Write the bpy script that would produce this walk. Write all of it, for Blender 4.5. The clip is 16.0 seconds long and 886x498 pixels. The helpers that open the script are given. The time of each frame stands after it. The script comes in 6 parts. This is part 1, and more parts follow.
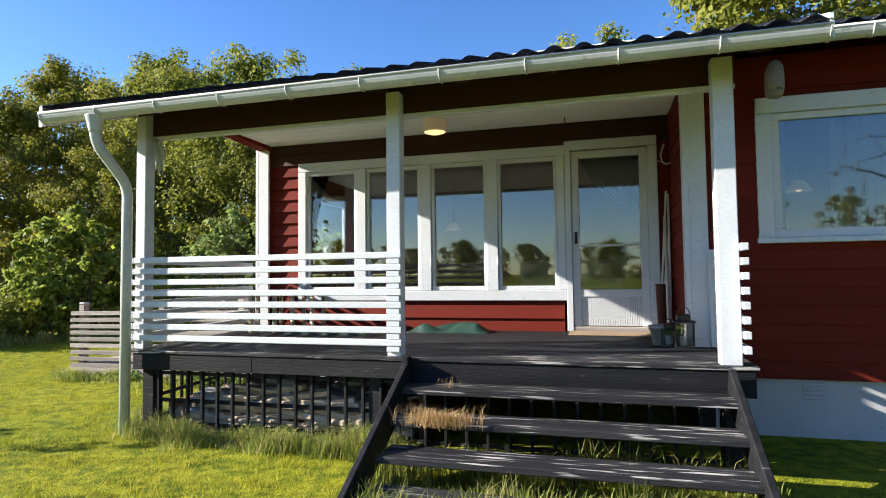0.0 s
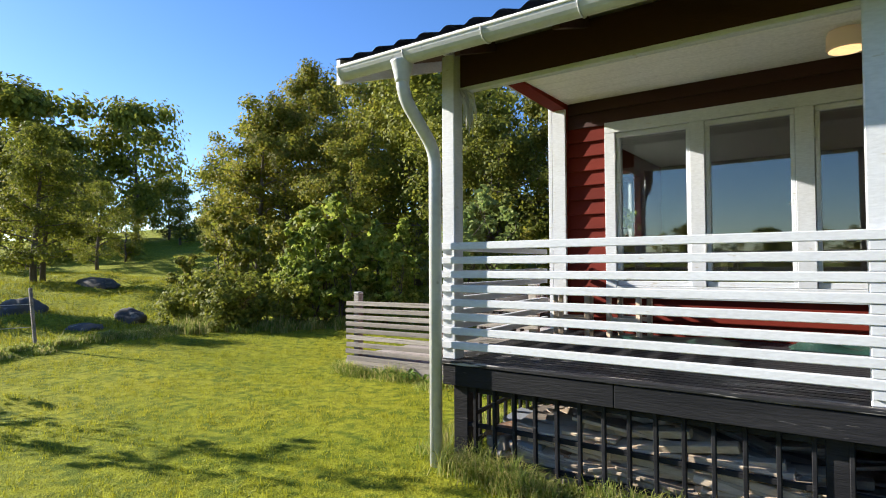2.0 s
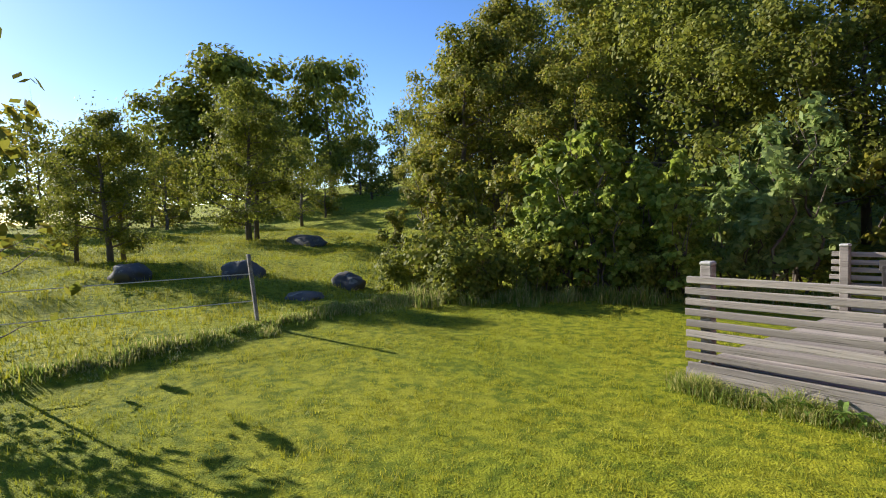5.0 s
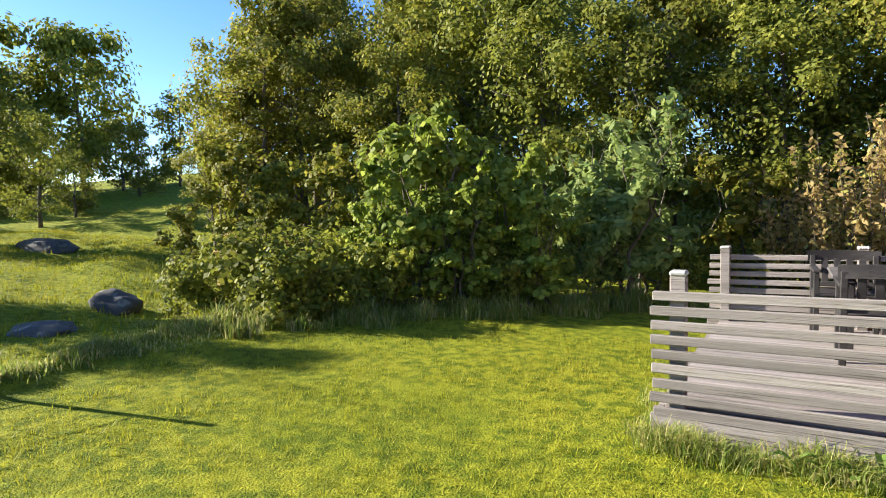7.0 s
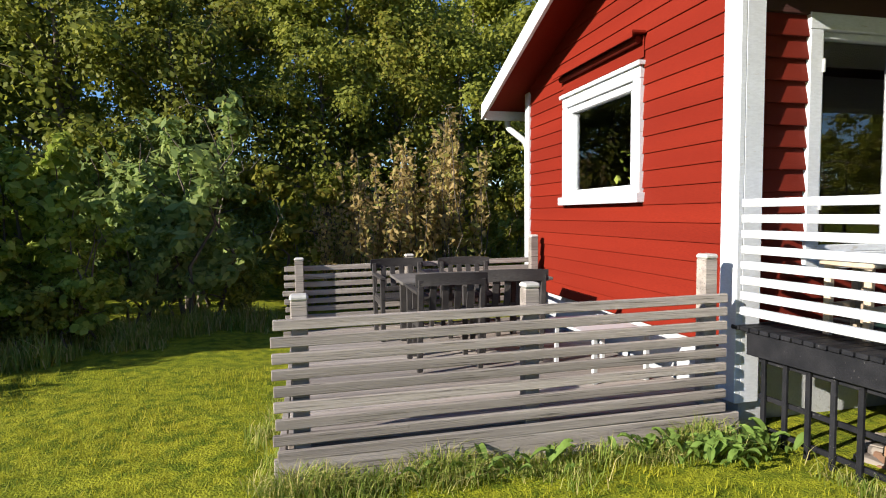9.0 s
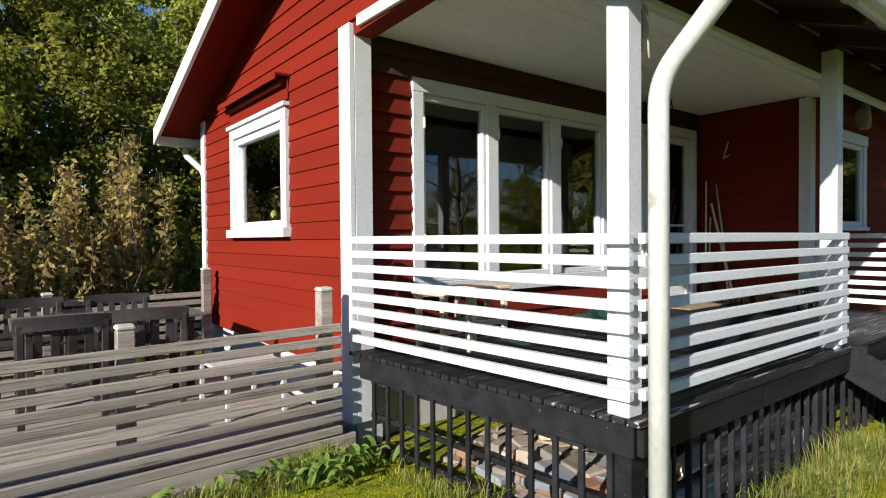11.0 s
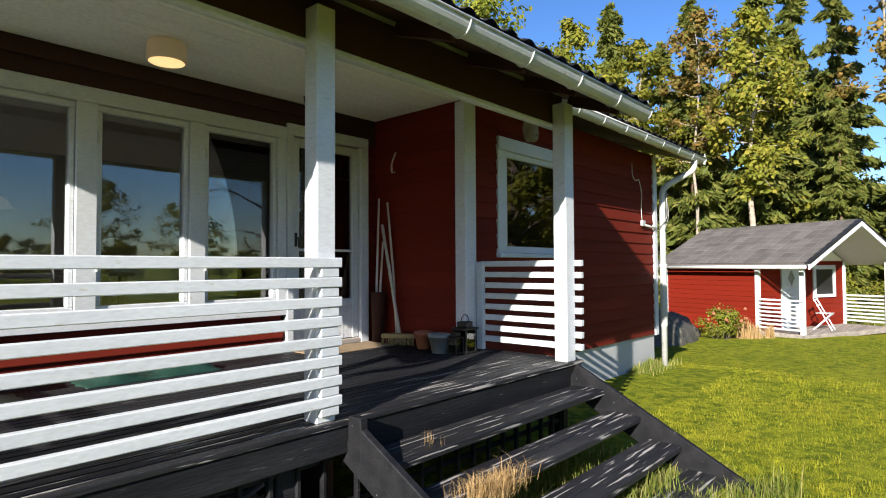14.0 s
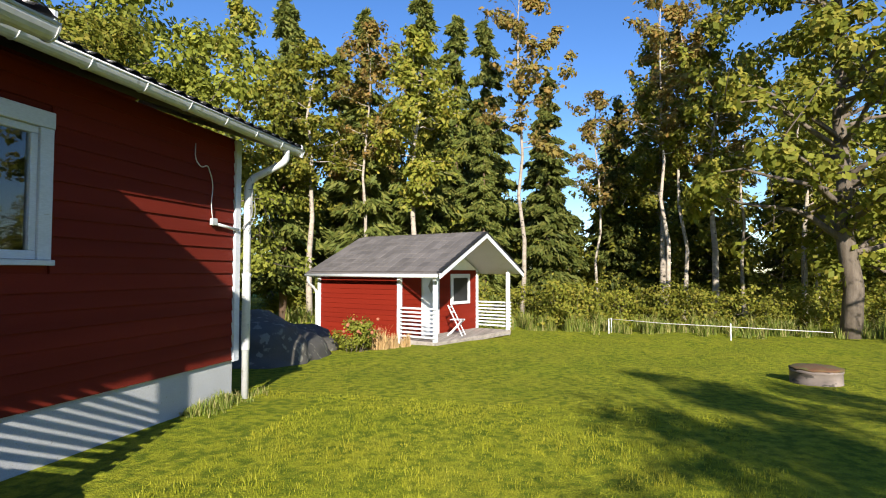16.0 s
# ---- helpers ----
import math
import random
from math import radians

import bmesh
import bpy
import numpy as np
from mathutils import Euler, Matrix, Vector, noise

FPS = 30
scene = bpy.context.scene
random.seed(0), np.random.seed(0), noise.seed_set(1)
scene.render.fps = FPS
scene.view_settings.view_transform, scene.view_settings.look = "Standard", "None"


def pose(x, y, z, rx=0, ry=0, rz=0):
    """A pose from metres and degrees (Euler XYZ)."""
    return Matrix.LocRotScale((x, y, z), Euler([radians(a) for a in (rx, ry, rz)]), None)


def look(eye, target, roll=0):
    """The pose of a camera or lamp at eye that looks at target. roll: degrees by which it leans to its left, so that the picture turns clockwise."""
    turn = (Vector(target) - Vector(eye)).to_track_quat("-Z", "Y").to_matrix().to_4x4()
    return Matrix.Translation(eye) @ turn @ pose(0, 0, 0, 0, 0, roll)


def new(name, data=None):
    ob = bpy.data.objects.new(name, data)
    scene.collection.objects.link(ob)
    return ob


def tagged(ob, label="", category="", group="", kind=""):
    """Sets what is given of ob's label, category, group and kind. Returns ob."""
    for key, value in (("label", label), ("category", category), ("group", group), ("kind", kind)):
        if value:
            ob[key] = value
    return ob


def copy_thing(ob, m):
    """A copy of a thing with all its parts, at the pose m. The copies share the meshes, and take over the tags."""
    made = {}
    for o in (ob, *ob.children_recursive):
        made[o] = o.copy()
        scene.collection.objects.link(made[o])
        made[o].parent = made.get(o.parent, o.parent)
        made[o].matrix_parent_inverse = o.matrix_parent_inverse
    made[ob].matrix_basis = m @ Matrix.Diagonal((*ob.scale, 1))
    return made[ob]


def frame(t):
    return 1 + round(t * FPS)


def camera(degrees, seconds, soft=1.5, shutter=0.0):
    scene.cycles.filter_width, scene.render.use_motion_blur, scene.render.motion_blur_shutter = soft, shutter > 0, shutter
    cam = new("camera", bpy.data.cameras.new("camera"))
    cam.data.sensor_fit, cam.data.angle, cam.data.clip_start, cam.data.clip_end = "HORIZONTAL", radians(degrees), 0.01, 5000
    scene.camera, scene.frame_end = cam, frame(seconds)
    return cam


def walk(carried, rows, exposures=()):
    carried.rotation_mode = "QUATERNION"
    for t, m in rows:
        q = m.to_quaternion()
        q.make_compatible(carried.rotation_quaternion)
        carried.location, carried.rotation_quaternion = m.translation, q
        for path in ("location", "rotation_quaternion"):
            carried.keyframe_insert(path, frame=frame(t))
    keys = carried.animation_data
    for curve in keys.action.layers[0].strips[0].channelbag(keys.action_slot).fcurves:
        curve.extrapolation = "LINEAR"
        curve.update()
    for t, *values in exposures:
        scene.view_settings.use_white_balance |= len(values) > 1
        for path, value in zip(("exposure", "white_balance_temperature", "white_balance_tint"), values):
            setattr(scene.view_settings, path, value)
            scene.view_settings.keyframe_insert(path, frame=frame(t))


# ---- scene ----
cam = camera(75.4, 16.0, 1.05)
PATH = [
    (0, (4.076, -4.243, 1.495), (3.541, -2.318, 1.59), -0.7),
    (0.5, (3.734, -4.015, 1.598), (3.052, -2.136, 1.677), -0.8),
    (1, (3.253, -3.834, 1.565), (2.379, -2.037, 1.643), -0.6),
    (1.5, (2.803, -3.613, 1.526), (1.775, -1.898, 1.593), -0.7),
    (2, (2.382, -3.304, 1.538), (1.213, -1.682, 1.594), -0.3),
    (2.5, (1.802, -3.053, 1.554), (0.408, -1.62, 1.504), -0.4),
    (3, (1.322, -2.924, 1.592), (-0.158, -1.583, 1.484), -1.0),
    (3.5, (0.884, -2.725, 1.623), (-0.664, -1.462, 1.517), -1.0),
    (4, (0.36, -2.564, 1.642), (-1.228, -1.354, 1.531), -1.4),
    (4.2, (0.164, -2.514, 1.643), (-1.426, -1.307, 1.528), -1.7),
    (6.3, (-1.808, -1.889, 1.547), (-3.367, -0.639, 1.459), -1.5),
    (6.5, (-1.988, -1.79, 1.544), (-3.474, -0.455, 1.452), -1.4),
    (7, (-2.41, -1.487, 1.549), (-3.451, 0.216, 1.433), -1.1),
    (7.5, (-2.667, -1.201, 1.584), (-3.31, 0.689, 1.463), -0.9),
    (8, (-2.874, -1.033, 1.598), (-3.108, 0.95, 1.477), -0.7),
    (8.5, (-2.985, -0.94, 1.587), (-2.829, 1.05, 1.468), -0.5),
    (9, (-2.957, -0.985, 1.62), (-2.491, 0.956, 1.498), -0.6),
    (9.5, (-2.874, -1.038, 1.649), (-2.078, 0.793, 1.527), -0.4),
    (10, (-2.701, -1.147, 1.669), (-1.705, 0.585, 1.567), -0.4),
    (10.2, (-2.656, -1.201, 1.67), (-1.594, 0.491, 1.578), -0.3),
    (12.3, (-1.035, -1.815, 1.686), (0.296, -0.322, 1.697), -0.8),
    (12.5, (-0.846, -1.868, 1.666), (0.493, -0.383, 1.677), -0.7),
    (13, (-0.305, -1.959, 1.699), (1.062, -0.5, 1.745), -0.9),
    (13.5, (0.194, -2.143, 1.689), (1.61, -0.732, 1.752), -0.8),
    (14, (0.724, -2.339, 1.647), (2.213, -1.005, 1.708), -0.3),
    (14.5, (1.344, -2.488, 1.659), (2.982, -1.342, 1.722), -0.1),
    (15, (1.901, -2.66, 1.677), (3.617, -1.637, 1.75), -0.3),
    (15.5, (2.512, -2.832, 1.697), (4.359, -2.068, 1.774), -0.0),
    (16, (3.067, -3.033, 1.69), (5.012, -2.573, 1.77), 0.1),
]
walk(cam, [(t, look(e, g, r)) for t, e, g, r in PATH],
     [(0.0, 1.68), (1.5, 1.6), (3.0, 1.3), (4.0, 1.24), (6.5, 1.54), (7.5, 2.02), (8.3, 1.7), (9.5, 0.98), (10.2, 0.9), (12.5, 1.12), (14.0, 1.28), (16.0, 1.24)])

# ---- light ----
SUN_AZ = math.atan2(-0.29, -0.957)      # towards the sun, in the plan
SUN_EL = radians(22.6)
world = bpy.data.worlds.new("world")
scene.world = world
world.use_nodes = True
wn = world.node_tree
wn.nodes.clear()
sky = wn.nodes.new("ShaderNodeTexSky")
sky.sky_type = "NISHITA"
sky.sun_disc = False
sky.sun_elevation = SUN_EL
sky.sun_rotation = math.pi / 2 - SUN_AZ
sky.air_density, sky.dust_density, sky.ozone_density = 1.0, 0.2, 3.5
bg = wn.nodes.new("ShaderNodeBackground")
bg.inputs["Strength"].default_value = 0.083
wo = wn.nodes.new("ShaderNodeOutputWorld")
deep = wn.nodes.new("ShaderNodeHueSaturation")
deep.inputs["Saturation"].default_value = 1.2
deep.inputs["Hue"].default_value = 0.512
wn.links.new(sky.outputs[0], deep.inputs["Color"])
wn.links.new(deep.outputs[0], bg.inputs[0])
wn.links.new(bg.outputs[0], wo.inputs[0])
sd = bpy.data.lights.new("sun", "SUN")
sd.energy, sd.angle, sd.color = 4.6, radians(0.53), (1.0, 0.93, 0.83)
sun = new("sun", sd)
sdir = Vector((math.cos(SUN_AZ) * math.cos(SUN_EL), math.sin(SUN_AZ) * math.cos(SUN_EL), math.sin(SUN_EL)))
sun.matrix_world = look(sdir * 60, (0, 0, 0))


# ---- materials ----
def nodes_of(name):
    m = bpy.data.materials.new(name)
    m.use_nodes = True
    nt = m.node_tree
    return m, nt, nt.nodes["Principled BSDF"], nt.nodes["Material Output"]


def ramp_mix(nt, fac, a, b):
    n = nt.nodes.new("ShaderNodeMix")
    n.data_type = "RGBA"
    if fac is not None:
        nt.links.new(fac, n.inputs[0])
    for i, v in ((6, a), (7, b)):
        if isinstance(v, tuple):
            n.inputs[i].default_value = (*v, 1)
        else:
            nt.links.new(v, n.inputs[i])
    return n.outputs[2]


def noise_of(nt, scale, stretch=(1, 1, 1), detail=4.0, lo=0.35, hi=0.65):
    geo = nt.nodes.new("ShaderNodeNewGeometry")
    mp = nt.nodes.new("ShaderNodeMapping")
    mp.inputs["Scale"].default_value = stretch
    nt.links.new(geo.outputs["Position"], mp.inputs[0])
    nz = nt.nodes.new("ShaderNodeTexNoise")
    nz.inputs["Scale"].default_value, nz.inputs["Detail"].default_value = scale, detail
    nt.links.new(mp.outputs[0], nz.inputs["Vector"])
    mr = nt.nodes.new("ShaderNodeMapRange")
    mr.inputs[1].default_value, mr.inputs[2].default_value = lo, hi
    nt.links.new(nz.outputs[0], mr.inputs[0])
    return mr.outputs[0], nz.outputs[0]


def paint(name, base, worn, rough=0.6, fine=60, coarse=2.0, stretch=(1, 1, 1), bump=0.15, wear=0.0, wear_col=None, rand=0.12, metal=0.0, wear_lo=0.6, spec=0.4):
    """Base colour drifting to 'worn' at a coarse scale, fine grain, bump, an optional third tone in flakes, and a shift from piece to piece."""
    m, nt, p, out = nodes_of(name)
    c1, _ = noise_of(nt, coarse, stretch, 3)
    c2, raw = noise_of(nt, fine, stretch, 5)
    col = ramp_mix(nt, c1, base, worn)
    dark = tuple(v * 0.72 for v in base)
    mul = nt.nodes.new("ShaderNodeMath")
    mul.operation = "MULTIPLY"
    mul.inputs[1].default_value = 0.45
    nt.links.new(c2, mul.inputs[0])
    col = ramp_mix(nt, mul.outputs[0], col, dark)
    if wear_col:
        c3, _ = noise_of(nt, fine * 0.35, stretch, 6, wear_lo, wear_lo + 0.05)
        col = ramp_mix(nt, c3, col, wear_col)
    info = nt.nodes.new("ShaderNodeObjectInfo")
    hs = nt.nodes.new("ShaderNodeHueSaturation")
    vr = nt.nodes.new("ShaderNodeMapRange")
    vr.inputs[3].default_value, vr.inputs[4].default_value = 1 - rand, 1 + rand
    nt.links.new(info.outputs["Random"], vr.inputs[0])
    nt.links.new(vr.outputs[0], hs.inputs["Value"])
    nt.links.new(col, hs.inputs["Color"])
    nt.links.new(hs.outputs[0], p.inputs["Base Color"])
    p.inputs["Roughness"].default_value = rough
    p.inputs["Metallic"].default_value = metal
    p.inputs["Specular IOR Level"].default_value = spec
    b = nt.nodes.new("ShaderNodeBump")
    b.inputs["Strength"].default_value, b.inputs["Distance"].default_value = bump, 0.01
    nt.links.new(raw, b.inputs["Height"])
    nt.links.new(b.outputs[0], p.inputs["Normal"])
    return m


def leaf_material(name, a, b, c, trans=0.45, patch=0.0):
    m, nt, p, out = nodes_of(name)
    geo = nt.nodes.new("ShaderNodeNewGeometry")
    info = nt.nodes.new("ShaderNodeObjectInfo")
    cr = nt.nodes.new("ShaderNodeValToRGB")
    e = cr.color_ramp.elements
    e[0].color, e[1].color = (*a, 1), (*c, 1)
    mid = e.new(0.55)
    mid.color = (*b, 1)
    nt.links.new(geo.outputs["Random Per Island"], cr.inputs[0])
    hs = nt.nodes.new("ShaderNodeHueSaturation")
    vr = nt.nodes.new("ShaderNodeMapRange")
    vr.inputs[3].default_value, vr.inputs[4].default_value = 0.8, 1.2
    nt.links.new(info.outputs["Random"], vr.inputs[0])
    nt.links.new(vr.outputs[0], hs.inputs["Value"])
    col = cr.outputs[0]
    if patch:
        for sc, dark in ((1.1, (c[0] * 0.95, c[1] * 0.85, c[2] * 0.8)), (7.0, (a[0] * 0.5, a[1] * 0.55, a[2] * 0.5))):
            f, _ = noise_of(nt, sc, (1, 1, 1), 4, 0.42, 0.72)
            k = nt.nodes.new("ShaderNodeMath")
            k.operation = "MULTIPLY"
            k.inputs[1].default_value = patch
            nt.links.new(f, k.inputs[0])
            col = ramp_mix(nt, k.outputs[0], col, dark)
    nt.links.new(col, hs.inputs["Color"])
    nt.links.new(hs.outputs[0], p.inputs["Base Color"])
    p.inputs["Roughness"].default_value = 0.62
    p.inputs["Specular IOR Level"].default_value = 0.18
    tr = nt.nodes.new("ShaderNodeBsdfTranslucent")
    nt.links.new(hs.outputs[0], tr.inputs[0])
    mx = nt.nodes.new("ShaderNodeMixShader")
    mx.inputs[0].default_value = trans
    nt.links.new(p.outputs[0], mx.inputs[1])
    nt.links.new(tr.outputs[0], mx.inputs[2])
    nt.links.new(mx.outputs[0], out.inputs[0])
    return m


def glass_material(name, ior=2.1):
    m, nt, p, out = nodes_of(name)
    nt.nodes.remove(p)
    t = nt.nodes.new("ShaderNodeBsdfTransparent")
    t.inputs[0].default_value = (0.80, 0.84, 0.83, 1)
    g = nt.nodes.new("ShaderNodeBsdfGlossy")
    g.inputs["Roughness"].default_value = 0.01
    f = nt.nodes.new("ShaderNodeFresnel")
    f.inputs[0].default_value = ior
    mx = nt.nodes.new("ShaderNodeMixShader")
    nt.links.new(f.outputs[0], mx.inputs[0])
    nt.links.new(t.outputs[0], mx.inputs[1])
    nt.links.new(g.outputs[0], mx.inputs[2])
    nt.links.new(mx.outputs[0], out.inputs[0])
    return m


def grass_ground():
    m, nt, p, out = nodes_of("lawn_soil")
    a, _ = noise_of(nt, 0.55, (1, 1, 1), 5, 0.38, 0.62)
    b, raw = noise_of(nt, 9.0, (1, 1, 1), 6, 0.4, 0.62)
    c, raw2 = noise_of(nt, 70.0, (1, 1, 1), 4, 0.3, 0.7)
    d, _ = noise_of(nt, 0.12, (1, 1, 1), 3, 0.45, 0.6)
    e, _ = noise_of(nt, 1.3, (0.4, 2.2, 1), 3, 0.45, 0.7)
    col = ramp_mix(nt, a, (0.27, 0.30, 0.016), (0.35, 0.35, 0.022))
    col = ramp_mix(nt, b, col, (0.11, 0.15, 0.008))
    h = nt.nodes.new("ShaderNodeMath")
    h.operation = "MULTIPLY"
    h.inputs[1].default_value = 0.35
    nt.links.new(e, h.inputs[0])
    col = ramp_mix(nt, h.outputs[0], col, (0.40, 0.39, 0.03))
    h2 = nt.nodes.new("ShaderNodeMath")
    h2.operation = "MULTIPLY"
    h2.inputs[1].default_value = 0.55
    nt.links.new(c, h2.inputs[0])
    col = ramp_mix(nt, h2.outputs[0], col, (0.055, 0.075, 0.010))
    nt.links.new(col, p.inputs["Base Color"])
    p.inputs["Roughness"].default_value = 0.95
    p.inputs["Specular IOR Level"].default_value = 0.1
    add = nt.nodes.new("ShaderNodeMath")
    nt.links.new(raw, add.inputs[0])
    nt.links.new(raw2, add.inputs[1])
    bp = nt.nodes.new("ShaderNodeBump")
    bp.inputs["Strength"].default_value, bp.inputs["Distance"].default_value = 0.8, 0.04
    nt.links.new(add.outputs[0], bp.inputs["Height"])
    nt.links.new(bp.outputs[0], p.inputs["Normal"])
    return m


def glow(name, col, strength):
    m, nt, p, out = nodes_of(name)
    p.inputs["Base Color"].default_value = (*col, 1)
    p.inputs["Emission Color"].default_value = (*col, 1)
    p.inputs["Emission Strength"].default_value = strength
    return m


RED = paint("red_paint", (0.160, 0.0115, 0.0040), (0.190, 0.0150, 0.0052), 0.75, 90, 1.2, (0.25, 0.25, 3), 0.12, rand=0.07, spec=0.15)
# the same house red, duller and darker: the walls' shade is in the colour
RED_SHADED = paint("red_paint_shaded", (0.155, 0.0175, 0.0087), (0.120, 0.0125, 0.0062), 0.75, 90, 1.4, (0.25, 0.25, 3), 0.18, rand=0.07, spec=0.15)
DARK_RED = paint("dark_red_brown", (0.040, 0.012, 0.009), (0.055, 0.016, 0.011), 0.75, 60, 2.0, (0.3, 2, 2), 0.2, rand=0.1)
WHITE = paint("white_paint", (0.63, 0.655, 0.69), (0.58, 0.60, 0.625), 0.5, 45, 1.6, (0.6, 0.6, 2), 0.10, wear_col=(0.46, 0.445, 0.41), rand=0.03, wear_lo=0.66)
WHITE_CEIL = paint("white_ceiling_paint", (0.86, 0.85, 0.81), (0.82, 0.81, 0.77), 0.6, 30, 1.0, bump=0.05, rand=0.02)
WHITE_METAL = paint("white_enamel_metal", (0.56, 0.57, 0.565), (0.48, 0.495, 0.485), 0.35, 25, 3.0, bump=0.04, wear_col=(0.33, 0.34, 0.30), rand=0.03, wear_lo=0.64)
BLACK = paint("black_deck_paint", (0.012, 0.0125, 0.015), (0.024, 0.024, 0.027), 0.55, 40, 3.0, (0.35, 3, 3), 0.35, wear_col=(0.12, 0.115, 0.11), rand=0.25, wear_lo=0.69, spec=0.15)
BLACK_WORN = paint("flaking_black_paint", (0.014, 0.014, 0.017), (0.030, 0.030, 0.032), 0.5, 30, 2.0, (0.22, 4, 4), 0.5, wear_col=(0.36, 0.34, 0.32), rand=0.2, wear_lo=0.59, spec=0.3)
GREY_WOOD = paint("weathered_grey_wood", (0.23, 0.20, 0.175), (0.39, 0.345, 0.305), 0.85, 40, 2.2, (0.12, 6, 6), 0.5, wear_col=(0.11, 0.095, 0.08), rand=0.22, wear_lo=0.60)
POST_CAP = paint("bleached_post_top", (0.50, 0.49, 0.46), (0.40, 0.38, 0.35), 0.8, 40, 5, bump=0.3, rand=0.1)
DARK_WOOD = paint("dark_stained_garden_wood", (0.020, 0.017, 0.016), (0.048, 0.043, 0.040), 0.7, 50, 4, (0.6, 2, 2), 0.3, rand=0.15)
TABLE_WOOD = paint("silvered_table_wood", (0.13, 0.12, 0.11), (0.08, 0.072, 0.068), 0.7, 45, 3, (2, 0.6, 2), 0.3, rand=0.12)
PLANK = paint("split_pale_timber", (0.46, 0.35, 0.24), (0.55, 0.45, 0.34), 0.8, 30, 2, (0.6, 3, 3), 0.3, rand=0.35)
ROOF = paint("black_sheet_roof", (0.018, 0.018, 0.020), (0.028, 0.028, 0.032), 0.32, 20, 2, bump=0.05, rand=0.03)
TILE = paint("grey_brown_roof_tile", (0.105, 0.095, 0.088), (0.15, 0.135, 0.125), 0.7, 25, 1.5, bump=0.3, rand=0.18)
CONCRETE = paint("white_rendered_plinth", (0.47, 0.48, 0.485), (0.41, 0.42, 0.425), 0.85, 60, 1.2, bump=0.3, wear_col=(0.33, 0.33, 0.30), rand=0.02, wear_lo=0.66)
ROCK = paint("grey_granite", (0.105, 0.098, 0.085), (0.06, 0.056, 0.048), 0.9, 18, 1.5, bump=0.9, wear_col=(0.19, 0.18, 0.14), rand=0.1, wear_lo=0.58)
BARK = paint("brown_grey_bark", (0.11, 0.085, 0.062), (0.16, 0.13, 0.10), 0.95, 25, 3, (3, 3, 0.5), 0.9, rand=0.2)
STUMP_BARK = paint("weathered_stump_bark", (0.25, 0.205, 0.175), (0.13, 0.105, 0.09), 0.9, 16, 3, (1, 1, 2), 0.7, wear_col=(0.07, 0.06, 0.05), rand=0.05, wear_lo=0.55)
PALE_BARK = paint("pale_bark", (0.40, 0.35, 0.28), (0.28, 0.23, 0.18), 0.9, 14, 3, (1, 1, 2.5), 0.6, wear_col=(0.08, 0.07, 0.06), rand=0.15, wear_lo=0.60)
CONE_BARK = paint("reddish_conifer_bark", (0.20, 0.12, 0.075), (0.13, 0.09, 0.065), 0.95, 22, 3, (3, 3, 0.6), 0.9, rand=0.2)
MOSS = paint("mossy_stump_top", (0.13, 0.060, 0.028), (0.09, 0.10, 0.03), 0.95, 30, 6, bump=0.8, rand=0.05)
TERRACOTTA = paint("terracotta", (0.38, 0.13, 0.065), (0.30, 0.11, 0.06), 0.8, 40, 8, bump=0.2, rand=0.1)
ZINC = paint("galvanised_grey", (0.32, 0.32, 0.31), (0.24, 0.24, 0.23), 0.5, 30, 8, bump=0.2, metal=0.3, rand=0.1)
IRON = paint("black_iron", (0.018, 0.018, 0.018), (0.03, 0.028, 0.026), 0.5, 40, 8, bump=0.1, metal=0.4)
TARP = paint("dark_green_tarpaulin", (0.010, 0.034, 0.026), (0.018, 0.058, 0.044), 0.45, 60, 6, bump=0.3, rand=0.05)
MAT = paint("coir_mat", (0.32, 0.23, 0.14), (0.25, 0.18, 0.11), 0.95, 150, 8, bump=0.8)
BROOM_WOOD = paint("pale_broom_handle", (0.66, 0.60, 0.52), (0.55, 0.48, 0.40), 0.6, 40, 5, (3, 3, 0.4), 0.2, rand=0.15)
BRISTLE = paint("straw_bristle", (0.36, 0.27, 0.12), (0.26, 0.19, 0.09), 0.9, 90, 8, (4, 4, 0.4), 0.6)
CORD = paint("white_cord", (0.62, 0.60, 0.55), (0.5, 0.48, 0.44), 0.7, 40, 8, bump=0.1)
CLOTH = paint("white_curtain_cloth", (0.80, 0.78, 0.73), (0.72, 0.70, 0.66), 0.9, 120, 4, bump=0.2)
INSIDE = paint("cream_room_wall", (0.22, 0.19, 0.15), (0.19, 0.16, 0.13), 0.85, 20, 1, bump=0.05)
INSIDE_FLOOR = paint("brown_room_floor", (0.13, 0.085, 0.05), (0.17, 0.11, 0.07), 0.6, 30, 2, (0.4, 4, 4), 0.1)
SHADE = glow("cream_lamp_shade", (0.62, 0.47, 0.30), 0.03)
BULB = glow("lit_lamp_glass", (1.0, 0.66, 0.30), 0.45)
GLASS = glass_material("window_glass")
SOIL = grass_ground()
BLADE = leaf_material("grass_blades", (0.235, 0.25, 0.014), (0.34, 0.35, 0.020), (0.43, 0.41, 0.045), 0.42, 0.6)
TALL = leaf_material("long_grass", (0.13, 0.20, 0.03), (0.27, 0.31, 0.06), (0.50, 0.42, 0.18), 0.45)
STRAW = leaf_material("dry_grass", (0.40, 0.26, 0.11), (0.50, 0.34, 0.16), (0.28, 0.19, 0.09), 0.3)
LEAF_OAK = leaf_material("oak_leaf", (0.145, 0.165, 0.024), (0.215, 0.235, 0.033), (0.31, 0.305, 0.045), 0.45)
LEAF_MIX = leaf_material("yellow_green_leaf", (0.14, 0.162, 0.022), (0.225, 0.23, 0.03), (0.32, 0.27, 0.045), 0.45)
